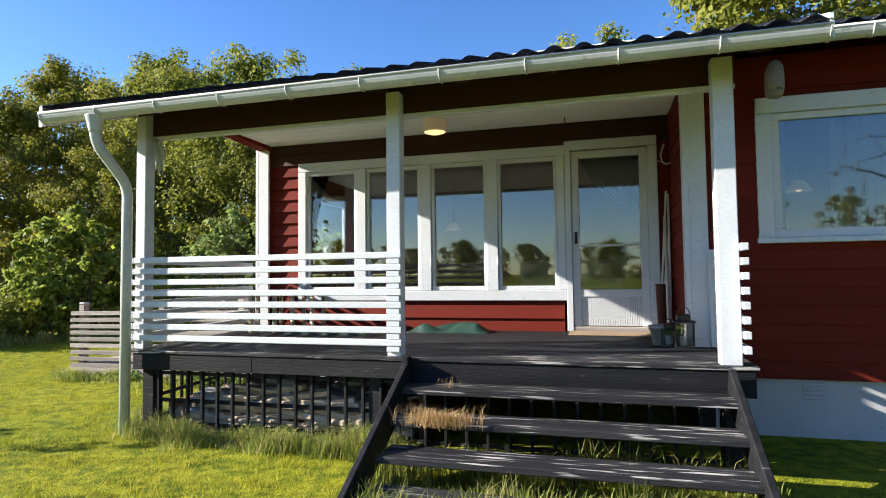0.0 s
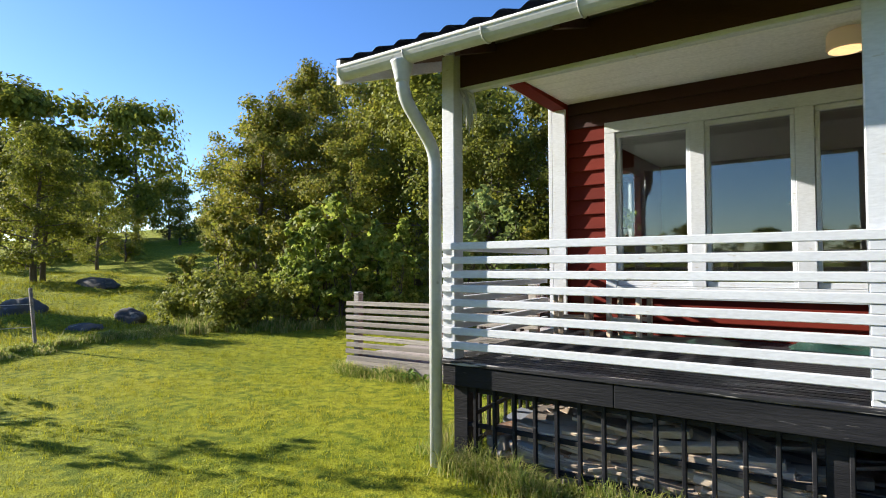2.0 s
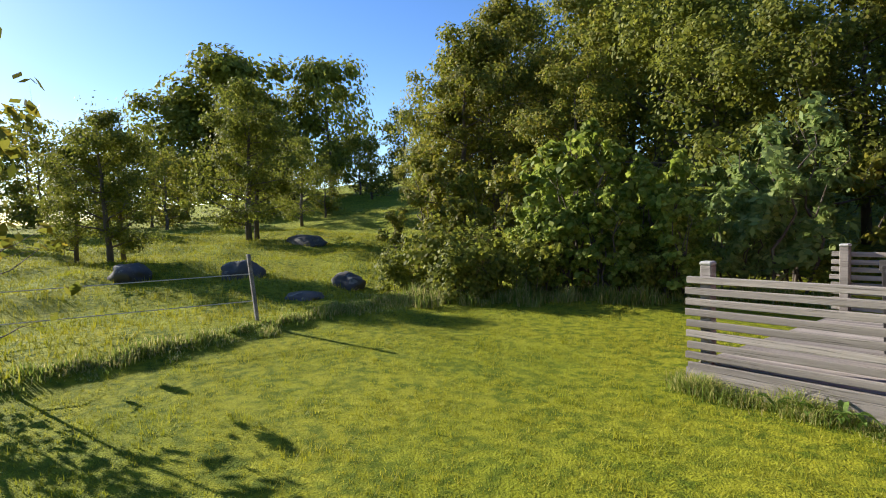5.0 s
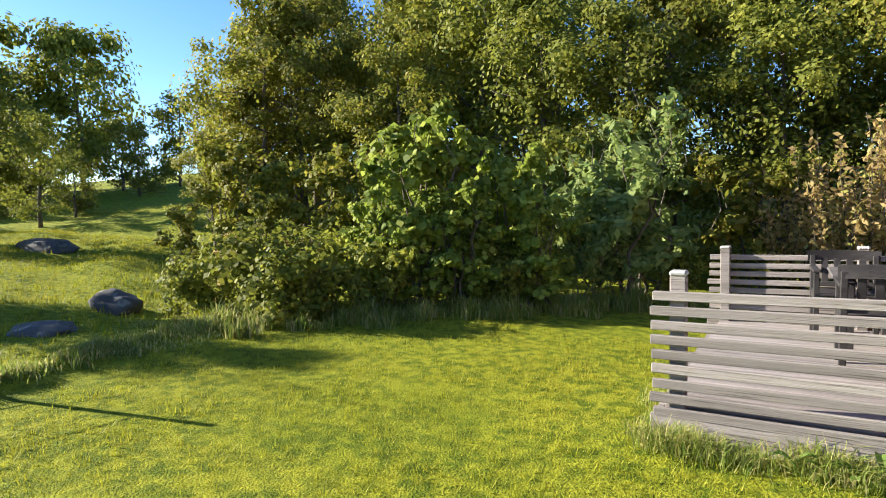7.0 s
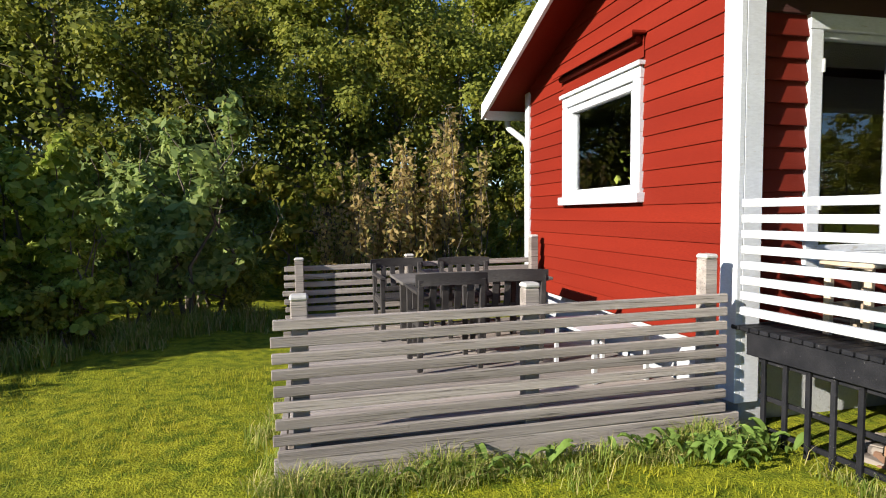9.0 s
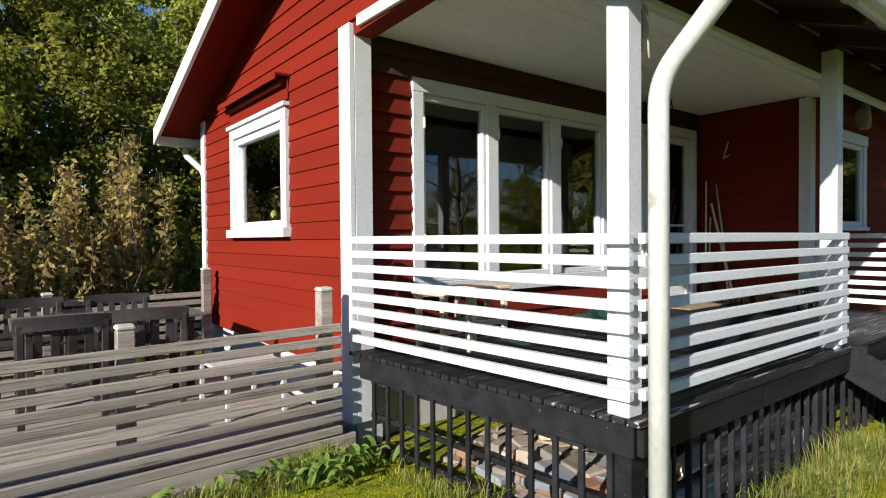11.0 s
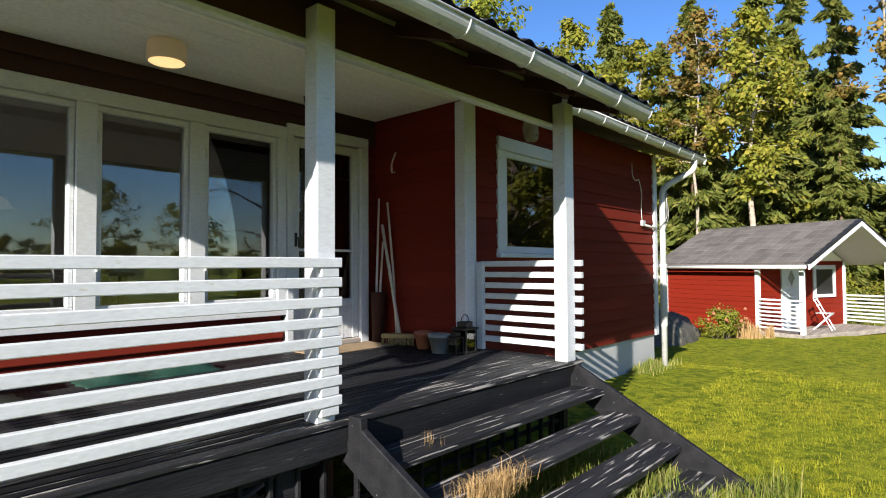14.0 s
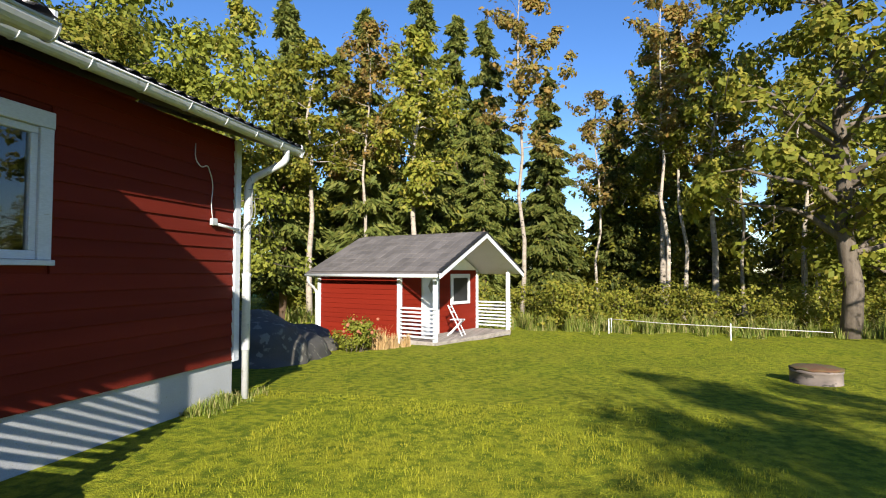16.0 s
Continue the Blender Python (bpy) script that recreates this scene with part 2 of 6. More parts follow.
LEAF_HAZEL = leaf_material("bright_hazel_leaf", (0.16, 0.22, 0.03), (0.27, 0.34, 0.05), (0.42, 0.46, 0.09), 0.5)
LEAF_PALE = leaf_material("grey_green_leaf", (0.15, 0.22, 0.06), (0.24, 0.31, 0.09), (0.34, 0.39, 0.11), 0.45)
LEAF_GOLD = leaf_material("turning_leaf", (0.19, 0.18, 0.04), (0.28, 0.21, 0.055), (0.34, 0.2, 0.06), 0.45)
LEAF_GREENGOLD = leaf_material("yellowing_sapling_leaf", (0.13, 0.15, 0.02), (0.21, 0.20, 0.03), (0.34, 0.26, 0.03), 0.5)
LEAF_BROWN = leaf_material("withered_leaf", (0.30, 0.22, 0.08), (0.44, 0.32, 0.13), (0.34, 0.34, 0.08), 0.45)
NEEDLE = leaf_material("spruce_needle", (0.08, 0.105, 0.022), (0.125, 0.145, 0.03), (0.19, 0.185, 0.042), 0.3)
WEED = leaf_material("broad_weed_leaf", (0.11, 0.18, 0.035), (0.18, 0.27, 0.055), (0.27, 0.35, 0.09), 0.35)


# ---- building helpers ----
def part(name, bm, material, parent=None, label=""):
    me = bpy.data.meshes.new(name)
    bm.to_mesh(me)
    bm.free()
    me.materials.append(material)
    ob = new(name, me)
    if parent is not None:
        ob.parent = parent
    if label:
        ob["label"] = label
    return ob


def add_box(bm, x0, x1, y0, y1, z0, z1, bevel=0.0, m=None):
    g = bmesh.ops.create_cube(bm, size=1)
    vs = g["verts"]
    for v in vs:
        v.co = Vector(((x0 + x1) / 2 + v.co.x * (x1 - x0), (y0 + y1) / 2 + v.co.y * (y1 - y0), (z0 + z1) / 2 + v.co.z * (z1 - z0)))
    if bevel:
        es = list({e for v in vs for e in v.link_edges})
        r = bmesh.ops.bevel(bm, geom=es, offset=bevel, segments=1, affect="EDGES")
        vs = list({v for f in r["faces"] for v in f.verts} | {v for v in vs if v.is_valid})
    if m is not None:
        for v in vs:
            v.co = m @ v.co
    return vs


def box(name, mat, parent, x0, x1, y0, y1, z0, z1, bevel=0.004, label=""):
    bm = bmesh.new()
    add_box(bm, x0, x1, y0, y1, z0, z1, bevel)
    return part(name, bm, mat, parent, label)


PIECES = {}


def piece(name, mat, parent, size, m, bevel=0.004):
    """One board or bar of a size, centred on the pose m; alike ones share one mesh."""
    key = (mat.name, tuple(round(s, 3) for s in size), bevel)
    me = PIECES.get(key)
    if me is None:
        bm = bmesh.new()
        sx, sy, sz = size
        add_box(bm, -sx / 2, sx / 2, -sy / 2, sy / 2, -sz / 2, sz / 2, bevel)
        me = bpy.data.meshes.new(name)
        bm.to_mesh(me)
        bm.free()
        me.materials.append(mat)
        PIECES[key] = me
    ob = new(name, me)
    ob.parent = parent
    ob.matrix_basis = m
    return ob


def between(a, b, roll_up=(0, 0, 1)):
    """A pose at the middle of a and b whose x axis runs from a to b; and their distance."""
    a, b = Vector(a), Vector(b)
    x = (b - a).normalized()
    up = Vector(roll_up)
    y = up.cross(x).normalized()
    z = x.cross(y)
    m = Matrix((x, y, z)).transposed().to_4x4()
    m.translation = (a + b) / 2
    return m, (b - a).length


def bar(name, mat, parent, a, b, wide, tall, bevel=0.004, up=(0, 0, 1)):
    m, n = between(a, b, up)
    return piece(name, mat, parent, (n, wide, tall), m, bevel)


def empty(name, label="", category="", group="", kind="", at=(0, 0, 0)):
    ob = new(name)
    ob.location = at
    return tagged(ob, label, category, group, kind)


def tube(bm, pts, radii, seg=10, caps=True):
    """A tube through the points with a radius at each."""
    rings = []
    pts = [Vector(p) for p in pts]
    for i, p in enumerate(pts):
        d = (pts[min(i + 1, len(pts) - 1)] - pts[max(i - 1, 0)]).normalized()
        u = d.orthogonal().normalized() if i == 0 else (u - d * u.dot(d)).normalized()
        w = d.cross(u)
        r = radii[i] if hasattr(radii, "__len__") else radii
        rings.append([bm.verts.new(p + (u * math.cos(k * math.tau / seg) + w * math.sin(k * math.tau / seg)) * r) for k in range(seg)])
    for a, b in zip(rings, rings[1:]):
        for k in range(seg):
            f = bm.faces.new((a[k], a[(k + 1) % seg], b[(k + 1) % seg], b[k]))
            f.smooth = True
    if caps:
        bm.faces.new(rings[0][::-1])
        bm.faces.new(rings[-1])
    return rings


def pipe(name, mat, parent, pts, r, seg=12, label=""):
    bm = bmesh.new()
    tube(bm, pts, r, seg)
    return part(name, bm, mat, parent, label)


def lathe(bm, profile, seg=20, at=(0, 0, 0)):
    rings = []
    for r, z in profile:
        rings.append([bm.verts.new((at[0] + r * math.cos(k * math.tau / seg), at[1] + r * math.sin(k * math.tau / seg), at[2] + z)) for k in range(seg)])
    for a, b in zip(rings, rings[1:]):
        for k in range(seg):
            f = bm.faces.new((a[k], a[(k + 1) % seg], b[(k + 1) % seg], b[k]))
            f.smooth = True
    bm.faces.new(rings[0][::-1])
    bm.faces.new(rings[-1])


def soup(name, verts, faces_n, mat, parent=None, quads=True):
    """A mesh of many loose leaves: verts (n, k, 3)."""
    n, k, _ = verts.shape
    me = bpy.data.meshes.new(name)
    me.vertices.add(n * k)
    me.vertices.foreach_set("co", verts.reshape(-1).astype(np.float32))
    me.loops.add(n * k)
    me.loops.foreach_set("vertex_index", np.arange(n * k, dtype=np.int32))
    me.polygons.add(n)
    me.polygons.foreach_set("loop_start", np.arange(0, n * k, k, dtype=np.int32))
    me.polygons.foreach_set("loop_total", np.full(n, k, dtype=np.int32))
    me.update(calc_edges=True)
    me.materials.append(mat)
    ob = new(name, me)
    if parent is not None:
        ob.parent = parent
    return ob


rng = np.random.default_rng(7)


def leaf_quads(centres, size, droop=0.3, long=1.6, rs=None, face=None):
    """A pointed leaf (four corners) at each centre, turned at random or with its upper side towards face."""
    rs = rs or rng
    n = len(centres)
    a = rs.normal(size=(n, 3))
    a[:, 2] -= droop
    if face is not None:
        up = face / np.linalg.norm(face, axis=1)[:, None]
        a -= up * (a * up).sum(1)[:, None]
    a /= np.linalg.norm(a, axis=1)[:, None]
    b = np.cross(up, a) if face is not None else rs.normal(size=(n, 3))
    b -= a * (a * b).sum(1)[:, None]
    b /= np.linalg.norm(b, axis=1)[:, None]
    s = size * rs.uniform(0.6, 1.3, (n, 1))
    c = np.asarray(centres)
    v = np.empty((n, 4, 3))
    v[:, 0] = c - a * s * long / 2
    v[:, 1] = c + b * s * 0.5
    v[:, 2] = c + a * s * long / 2
    v[:, 3] = c - b * s * 0.5
    return v


def lawn_edge(y):
    """Where the mown lawn ends in the west, at the foot of the pasture bank."""
    return -7.15 - 0.33 * y


def ground_z(x, y):
    x, y = np.asarray(x, float), np.asarray(y, float)
    z = np.full(np.broadcast(x, y).shape, 0.15)
    z = z - 0.37 * np.clip((x - 9) / 9, 0, 1) - 0.22 * np.clip((x - 18) / 10, 0, 1)
    z = z + 0.035 * np.clip(-4 - x, 0, 4)
    z = z + 0.07 * np.clip(-9.5 - x, 0, 12) + 0.03 * np.clip(-21.5 - x, 0, 25)
    bank = np.clip((lawn_edge(y) - x) / 0.45, 0, 1)
    z = z + 0.09 * bank * bank * (3 - 2 * bank) * np.clip((3.6 - y) / 1.4, 0, 1)
    z = z + 0.16 * np.clip(y - 8.5, 0, 30) * np.clip((16 - x) / 10, 0, 1)
    z = z + 0.03 * np.clip(y - 2, 0, 4) * np.clip(-3 - x, 0, 1)
    bumps = 0.03 * np.sin(x * 1.3 + 0.7 * y) * np.sin(y * 1.1 - 0.4 * x) * np.clip((np.hypot(x - 2, y) - 4) / 8, 0, 1)
    field = (0.10 * np.sin(x * 0.9 + 1.2) * np.sin(y * 1.25 + 0.3 * x) + 0.055 * np.sin(x * 2.6 + 1.1 * y) * np.sin(y * 2.1 - 0.8 * x)) * np.clip((-8 - x) / 2, 0, 1)
    return z + bumps + field


# ---- ground ----
def axis(lo, hi, near, step):
    a = list(np.arange(lo, hi, step))
    s, v = step, hi
    while v < 1500:
        a.append(v)
        s *= 1.22
        v += s
    s, v = step, lo - step
    while v > -1500:
        a.insert(0, v)
        s *= 1.22
        v -= s
    return np.array(a)


gx, gy = axis(-18, 24, 0, 0.2), axis(-9, 14, 0, 0.25)
X, Y = np.meshgrid(gx, gy, indexing="ij")
Z = ground_z(X, Y)
me = bpy.data.meshes.new("ground")
nx, ny = len(gx), len(gy)
idx = np.arange(nx * ny).reshape(nx, ny)
quads = np.stack([idx[:-1, :-1], idx[1:, :-1], idx[1:, 1:], idx[:-1, 1:]], -1).reshape(-1, 4)
me.from_pydata(np.stack([X, Y, Z], -1).reshape(-1, 3).tolist(), [], quads.tolist())
for p in me.polygons:
    p.use_smooth = True
me.materials.append(SOIL)
ground = tagged(new("ground", me), "mown green lawn running into rough pasture", "ground", kind="structure")

# ---- house: walls with lapped boards ----
SL = 0.35                                # roof slope
RIDGE_Y, EAVE0 = 3.05, 3.10              # roof top at y = 0


def roof_z(y):
    return EAVE0 + SL * (y if y < RIDGE_Y else 2 * RIDGE_Y - y)


def slab(name, mat, label, quads8, kind="structure", cat="wall"):
    bm = bmesh.new()
    for q in quads8:
        add_box(bm, *q)
    return tagged(part(name, bm, mat), label, cat, kind=kind)


def lap_board(parent, mat, a, b, z0, tall, out, thick=0.024, tops=None):
    """One tapered lap board along the line a-b (plan), its foot proud by thick; out: the plan's outward way. tops: heights of the upper corners."""
    a, b, o = Vector((*a, 0)), Vector((*b, 0)), Vector((*out, 0))
    za, zb = tops or (z0 + tall, z0 + tall)
    bm = bmesh.new()
    vs = []
    for p, zt in ((a, za), (b, zb)):
        k = max(0.0, min(1.0, (zt - z0) / tall)) if tall else 1
        vs.append([bm.verts.new(p + Vector((0, 0, z0))), bm.verts.new(p + o * thick + Vector((0, 0, z0))),
                   bm.verts.new(p + o * (thick + 0.001) + Vector((0, 0, z0 + 0.006))),
                   bm.verts.new(p + o * (thick * (1 - 0.62 * k)) + Vector((0, 0, zt))), bm.verts.new(p + Vector((0, 0, zt)))])
    L, R = vs
    for i in range(5):
        j = (i + 1) % 5
        bm.faces.new((L[i], L[j], R[j], R[i]))
    bm.faces.new(L[::-1])
    bm.faces.new(R)
    bmesh.ops.recalc_face_normals(bm, faces=bm.faces)
    return part("board", bm, mat, parent)


# west gable wall, between the corner boards
W_X = -0.17
bm = bmesh.new()
add_box(bm, W_X, -0.02, 2.237, 3.45, 0.695, 3.28)
add_box(bm, W_X, -0.02, 4.70, 5.88, 0.695, 3.1)
add_box(bm, W_X, -0.02, 3.45, 4.70, 0.695, 1.84)
add_box(bm, W_X, -0.02, 3.45, 4.70, 2.74, 3.1)
vs = [bm.verts.new((x, y, z)) for x in (W_X, -0.02) for y, z in ((0.66, 3.2), (5.88, 2.99), (RIDGE_Y, 4.05), (0.66, 3.22))]
for q in ((0, 1, 2, 3), (7, 6, 5, 4), (0, 4, 5, 1), (1, 5, 6, 2), (2, 6, 7, 3), (3, 7, 4, 0)):
    bm.faces.new([vs[i] for i in q])
wall_west = tagged(part("wall_west", bm, RED), "bright red painted timber gable wall with lapped boards", "wall", kind="structure")
step = 0.142
for i in range(25):
    z0 = 0.685 + i * step
    z1 = z0 + step
    ya, yb = 2.362, 5.80
    # clipped by the roof on both sides
    lo = max(ya, (z1 - 0.14 - EAVE0) / SL) if z1 > 3.24 else ya
    if z0 > 3.14:
        lo = max(0.5, (z1 - 0.10 - EAVE0) / SL)
    hi = min(yb, 2 * RIDGE_Y - (z1 - 0.13 - EAVE0) / SL)
    if hi - lo < 0.15:
        continue
    if z1 > 1.74 and z0 < 2.84:
        spans = [(lo, 3.34), (4.81, hi)]
    else:
        spans = [(lo, hi)]
    for s0, s1 in spans:
        lap_board(wall_west, RED, (W_X, s0), (W_X, s1), z0, step, (-1, 0), 0.02)

# porch wall (south), return wall, wing wall
PY = 2.30
bm = bmesh.new()
add_box(bm, -0.02, 0.46, PY, PY + 0.16, 0.62, 3.26)
add_box(bm, 0.46, 3.72, PY, PY + 0.16, 0.62, 1.30)
add_box(bm, 0.46, 4.64, PY, PY + 0.16, 2.86, 3.26)
add_box(bm, 4.64, 4.98, PY, PY + 0.16, 0.62, 3.26)
add_box(bm, 3.66, 3.76, PY, PY + 0.16, 0.62, 2.86)
wall_porch = tagged(part("wall_south", bm, RED_SHADED), "shaded red lapped-board wall behind the porch", "wall", kind="structure")
for i in range(17):
    z0 = 0.86 + i * 0.148
    if z0 > 3.2:
        break
    zt = min(z0 + 0.148, 3.21)
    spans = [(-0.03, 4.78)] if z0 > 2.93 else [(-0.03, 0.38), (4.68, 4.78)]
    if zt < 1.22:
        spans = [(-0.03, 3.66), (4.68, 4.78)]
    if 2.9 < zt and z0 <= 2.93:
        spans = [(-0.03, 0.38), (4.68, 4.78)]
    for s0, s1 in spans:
        # boards above the windows are darker than the rest of the wall
        lap_board(wall_porch, DARK_RED if z0 > 2.93 else RED_SHADED, (s0, PY), (s1, PY), z0, 0.148, (0, -1), 0.045, (zt, zt))
bm = bmesh.new()
add_box(bm, 4.80, 4.95, 1.10, PY, 0.62, 3.26)
wall_return = tagged(part("wall_east_of_porch", bm, RED_SHADED), "dark red lapped-board return wall beside the door", "wall", kind="structure")
for i in range(17):
    z0 = 0.86 + i * 0.148
    zt = min(z0 + 0.148, 3.21)
    if zt > z0 + 0.02:
        lap_board(wall_return, RED_SHADED, (4.80, PY - 0.04), (4.80, 1.12), z0, 0.148, (-1, 0), 0.016, (zt, zt))
WY = 1.09
bm = bmesh.new()
add_box(bm, 4.95, 5.45, WY, WY + 0.16, 0.64, 3.32)
add_box(bm, 6.68, 9.36, WY, WY + 0.16, 0.64, 3.32)
add_box(bm, 5.45, 6.68, WY, WY + 0.16, 0.64, 1.83)
add_box(bm, 5.45, 6.68, WY, WY + 0.16, 2.86, 3.32)
add_box(bm, 9.20, 9.36, WY + 0.16, 5.88, 0.64, 3.3)
add_box(bm, -0.02, 9.36, 5.72, 5.88, 0.62, 3.1)
wall_wing = tagged(part("wall_wing", bm, RED_SHADED), "dark red lapped-board wall of the house wing", "wall", kind="structure")
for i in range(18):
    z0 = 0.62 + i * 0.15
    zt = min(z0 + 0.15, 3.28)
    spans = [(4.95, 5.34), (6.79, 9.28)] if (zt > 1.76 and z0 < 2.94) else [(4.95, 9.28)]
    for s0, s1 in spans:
        lap_board(wall_wing, RED_SHADED, (s0, WY), (s1, WY), z0, 0.15, (0, -1), 0.026, (zt, zt))
slab("plinth_wing", CONCRETE, "white rendered plinth under the wing", [(4.95, 9.34, 1.10, 1.3, -0.4, 0.63), (9.15, 9.34, 1.3, 5.86, -0.4, 0.63)], cat="plinth")
slab("plinth_west", CONCRETE, "white rendered plinth under the gable", [(-0.15, 0.06, 2.24, 5.86, -0.3, 0.69), (0.06, 9.15, 5.7, 5.86, -0.3, 0.61), (0.06, 4.95, 2.36, 2.5, -0.3, 0.84)], cat="plinth")


def trim(name, label, mat, *b):
    return tagged(box(name, mat, None, *b), label, "trim", kind="structure")


trim("trim_corner_west", "white painted corner board of the gable", WHITE, -0.215, -0.172, 2.20, 2.36, 0.34, 3.22)
trim("trim_corner_west_face", "white painted corner board facing the porch", WHITE, -0.172, -0.028, 2.20, 2.235, 0.34, 3.20)
trim("trim_corner_back", "white painted corner board at the back eave", WHITE, -0.21, -0.172, 5.80, 5.93, 0.36, 3.12)
trim("trim_corner_wing", "white painted corner board of the wing", WHITE, 4.77, 4.945, 1.02, 1.06, 0.87, 3.18)
trim("trim_corner_wing_side", "white painted edge board of the wing", WHITE, 4.755, 4.798, 1.0, 1.12, 0.87, 3.18)
trim("trim_corner_end", "white painted corner board at the far end", WHITE, 9.29, 9.40, 1.045, 1.085, 0.60, 3.30)

# room behind the windows
slab("floor", INSIDE_FLOOR, "brown wooden floor indoors", [(0.0, 9.2, 2.46, 5.72, 0.80, 0.88), (4.95, 9.2, 1.25, 2.46, 0.80, 0.88)], cat="floor")
slab("ceiling", WHITE_CEIL, "pale indoor ceiling", [(0.0, 9.2, 2.46, 5.72, 3.0, 3.05), (4.95, 9.2, 1.25, 2.46, 3.0, 3.05)], cat="ceiling")
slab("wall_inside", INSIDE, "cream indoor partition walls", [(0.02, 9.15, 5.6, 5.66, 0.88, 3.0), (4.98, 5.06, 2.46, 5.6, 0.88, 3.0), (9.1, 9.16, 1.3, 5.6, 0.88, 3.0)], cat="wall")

# ---- windows and the glazed door ----
def pane(parent, x0, x1, y0, y1, z0, z1):
    bm = bmesh.new()
    add_box(bm, x0, x1, y0, y1, z0, z1)
    ob = part("pane", bm, GLASS, parent)
    ob.visible_shadow = False
    return ob


win = empty("window_1", "row of four tall white-framed panes facing the porch", "window", kind="structure")
FY = 2.245                                # face of the casing
box("casing_top", WHITE, win, 0.37, 3.71, FY, 2.31, 2.835, 2.945)
box("casing_side", WHITE, win, 0.37, 0.475, FY, 2.31, 1.21, 2.833)
box("casing_bottom", WHITE, win, 0.478, 3.686, FY, 2.31, 1.21, 1.325)
for x0, x1 in ((1.165, 1.29), (1.99, 2.125), (2.795, 2.925), (3.60, 3.686)):
    box("mullion", WHITE, win, x0, x1, FY + 0.002, 2.40, 1.327, 2.833)
for x0, x1 in ((0.478, 1.163), (1.292, 1.988), (2.127, 2.793), (2.927, 3.598)):
    sash = box("sash_rail", WHITE, win, x0 + 0.002, x1 - 0.002, FY + 0.03, 2.36, 1.328, 1.375)
    box("sash_rail", WHITE, win, x0 + 0.002, x1 - 0.002, FY + 0.03, 2.36, 2.785, 2.832)
    box("sash_stile", WHITE, win, x0 + 0.002, x0 + 0.035, FY + 0.03, 2.36, 1.377, 2.783)
    box("sash_stile", WHITE, win, x1 - 0.035, x1 - 0.002, FY + 0.03, 2.36, 1.377, 2.783)
    pane(win, x0 + 0.03, x1 - 0.03, 2.315, 2.321, 1.37, 2.79)
    for hz in (1.62, 2.55):
        box("hinge", WHITE_METAL, win, x0 - 0.008, x0 + 0.006, FY - 0.012, FY + 0.004, hz, hz + 0.09, 0.002)

door = empty("door_1", "closed white porch door with one tall pane over a grooved panel", "door", kind="structure")
box("casing_side", WHITE, door, 3.69, 3.757, FY - 0.012, 2.31, 0.875, 2.88)
box("casing_side", WHITE, door, 4.565, 4.665, FY - 0.012, 2.31, 0.875, 2.88)
box("casing_top", WHITE, door, 3.69, 4.665, FY - 0.012, 2.31, 2.882, 2.985)
leaf = box("door_stile", WHITE, door, 3.76, 3.84, 2.27, 2.33, 0.93, 2.87)
box("door_stile", WHITE, door, 4.48, 4.56, 2.27, 2.33, 0.93, 2.87)
box("door_rail", WHITE, door, 3.842, 4.478, 2.27, 2.33, 2.79, 2.87)
box("door_rail", WHITE, door, 3.842, 4.478, 2.27, 2.33, 1.25, 1.33)
bm = bmesh.new()
n = 36
for i in range(n):
    x = 3.842 + (4.478 - 3.842) * i / n
    add_box(bm, x + 0.002, x + 0.0155, 2.281, 2.30, 0.935, 1.248)
part("grooved_panel", bm, WHITE, door, "finely grooved white panel")
box("glazing_bar", WHITE, door, 3.842, 4.478, 2.285, 2.32, 1.80, 1.825)
pane(door, 3.84, 4.48, 2.303, 2.309, 1.33, 2.79)
box("threshold", GREY_WOOD, door, 3.757, 4.563, 2.24, 2.36, 0.875, 0.925)
bm = bmesh.new()
tube(bm, [(3.80, 2.27, 1.92), (3.80, 2.23, 1.92), (3.80, 2.22, 1.915)], 0.009, 8)
tube(bm, [(3.80, 2.222, 1.92), (3.80, 2.215, 1.83)], [0.010, 0.008], 8)
add_box(bm, 3.785, 3.815, 2.262, 2.269, 1.84, 1.97, 0.003)
part("door_handle", bm, IRON, door, "black door handle")

ww = empty("window_2", "white-framed wide window of the wing", "window", kind="structure")
CY = 1.052
box("casing_top", WHITE, ww, 5.34, 6.79, CY - 0.012, 1.10, 2.825, 2.955)
box("casing_side", WHITE, ww, 5.34, 5.46, CY, 1.10, 1.78, 2.823)
box("casing_side", WHITE, ww, 6.67, 6.79, CY, 1.10, 1.78, 2.823)
box("window_sill", WHITE, ww, 5.33, 6.80, CY - 0.03, 1.10, 1.735, 1.778)
box("sash_rail", WHITE, ww, 5.462, 6.668, CY + 0.02, 1.14, 1.782, 1.85)
box("sash_rail", WHITE, ww, 5.462, 6.668, CY + 0.02, 1.14, 2.765, 2.822)
for x0 in (5.462, 6.606):
    box("sash_stile", WHITE, ww, x0, x0 + 0.06, CY + 0.02, 1.14, 1.852, 2.763)
pane(ww, 5.50, 6.64, 1.10, 1.106, 1.84, 2.78)

gw = empty("window_3", "white-framed window in the red gable", "window", kind="structure")
box("casing_top", WHITE, gw, -0.222, -0.165, 3.335, 4.815, 2.735, 2.835)
box("drip_cap", WHITE, gw, -0.25, -0.165, 3.31, 4.84, 2.837, 2.875)
box("casing_side", WHITE, gw, -0.222, -0.165, 3.335, 3.44, 1.785, 2.733)
box("casing_side", WHITE, gw, -0.222, -0.165, 4.71, 4.815, 1.785, 2.733)
box("window_sill", WHITE, gw, -0.262, -0.165, 3.31, 4.84, 1.70, 1.783)
for z0, z1 in ((1.787, 1.855), (2.665, 2.732)):
    box("sash_rail", WHITE, gw, -0.195, -0.12, 3.443, 4.707, z0, z1)
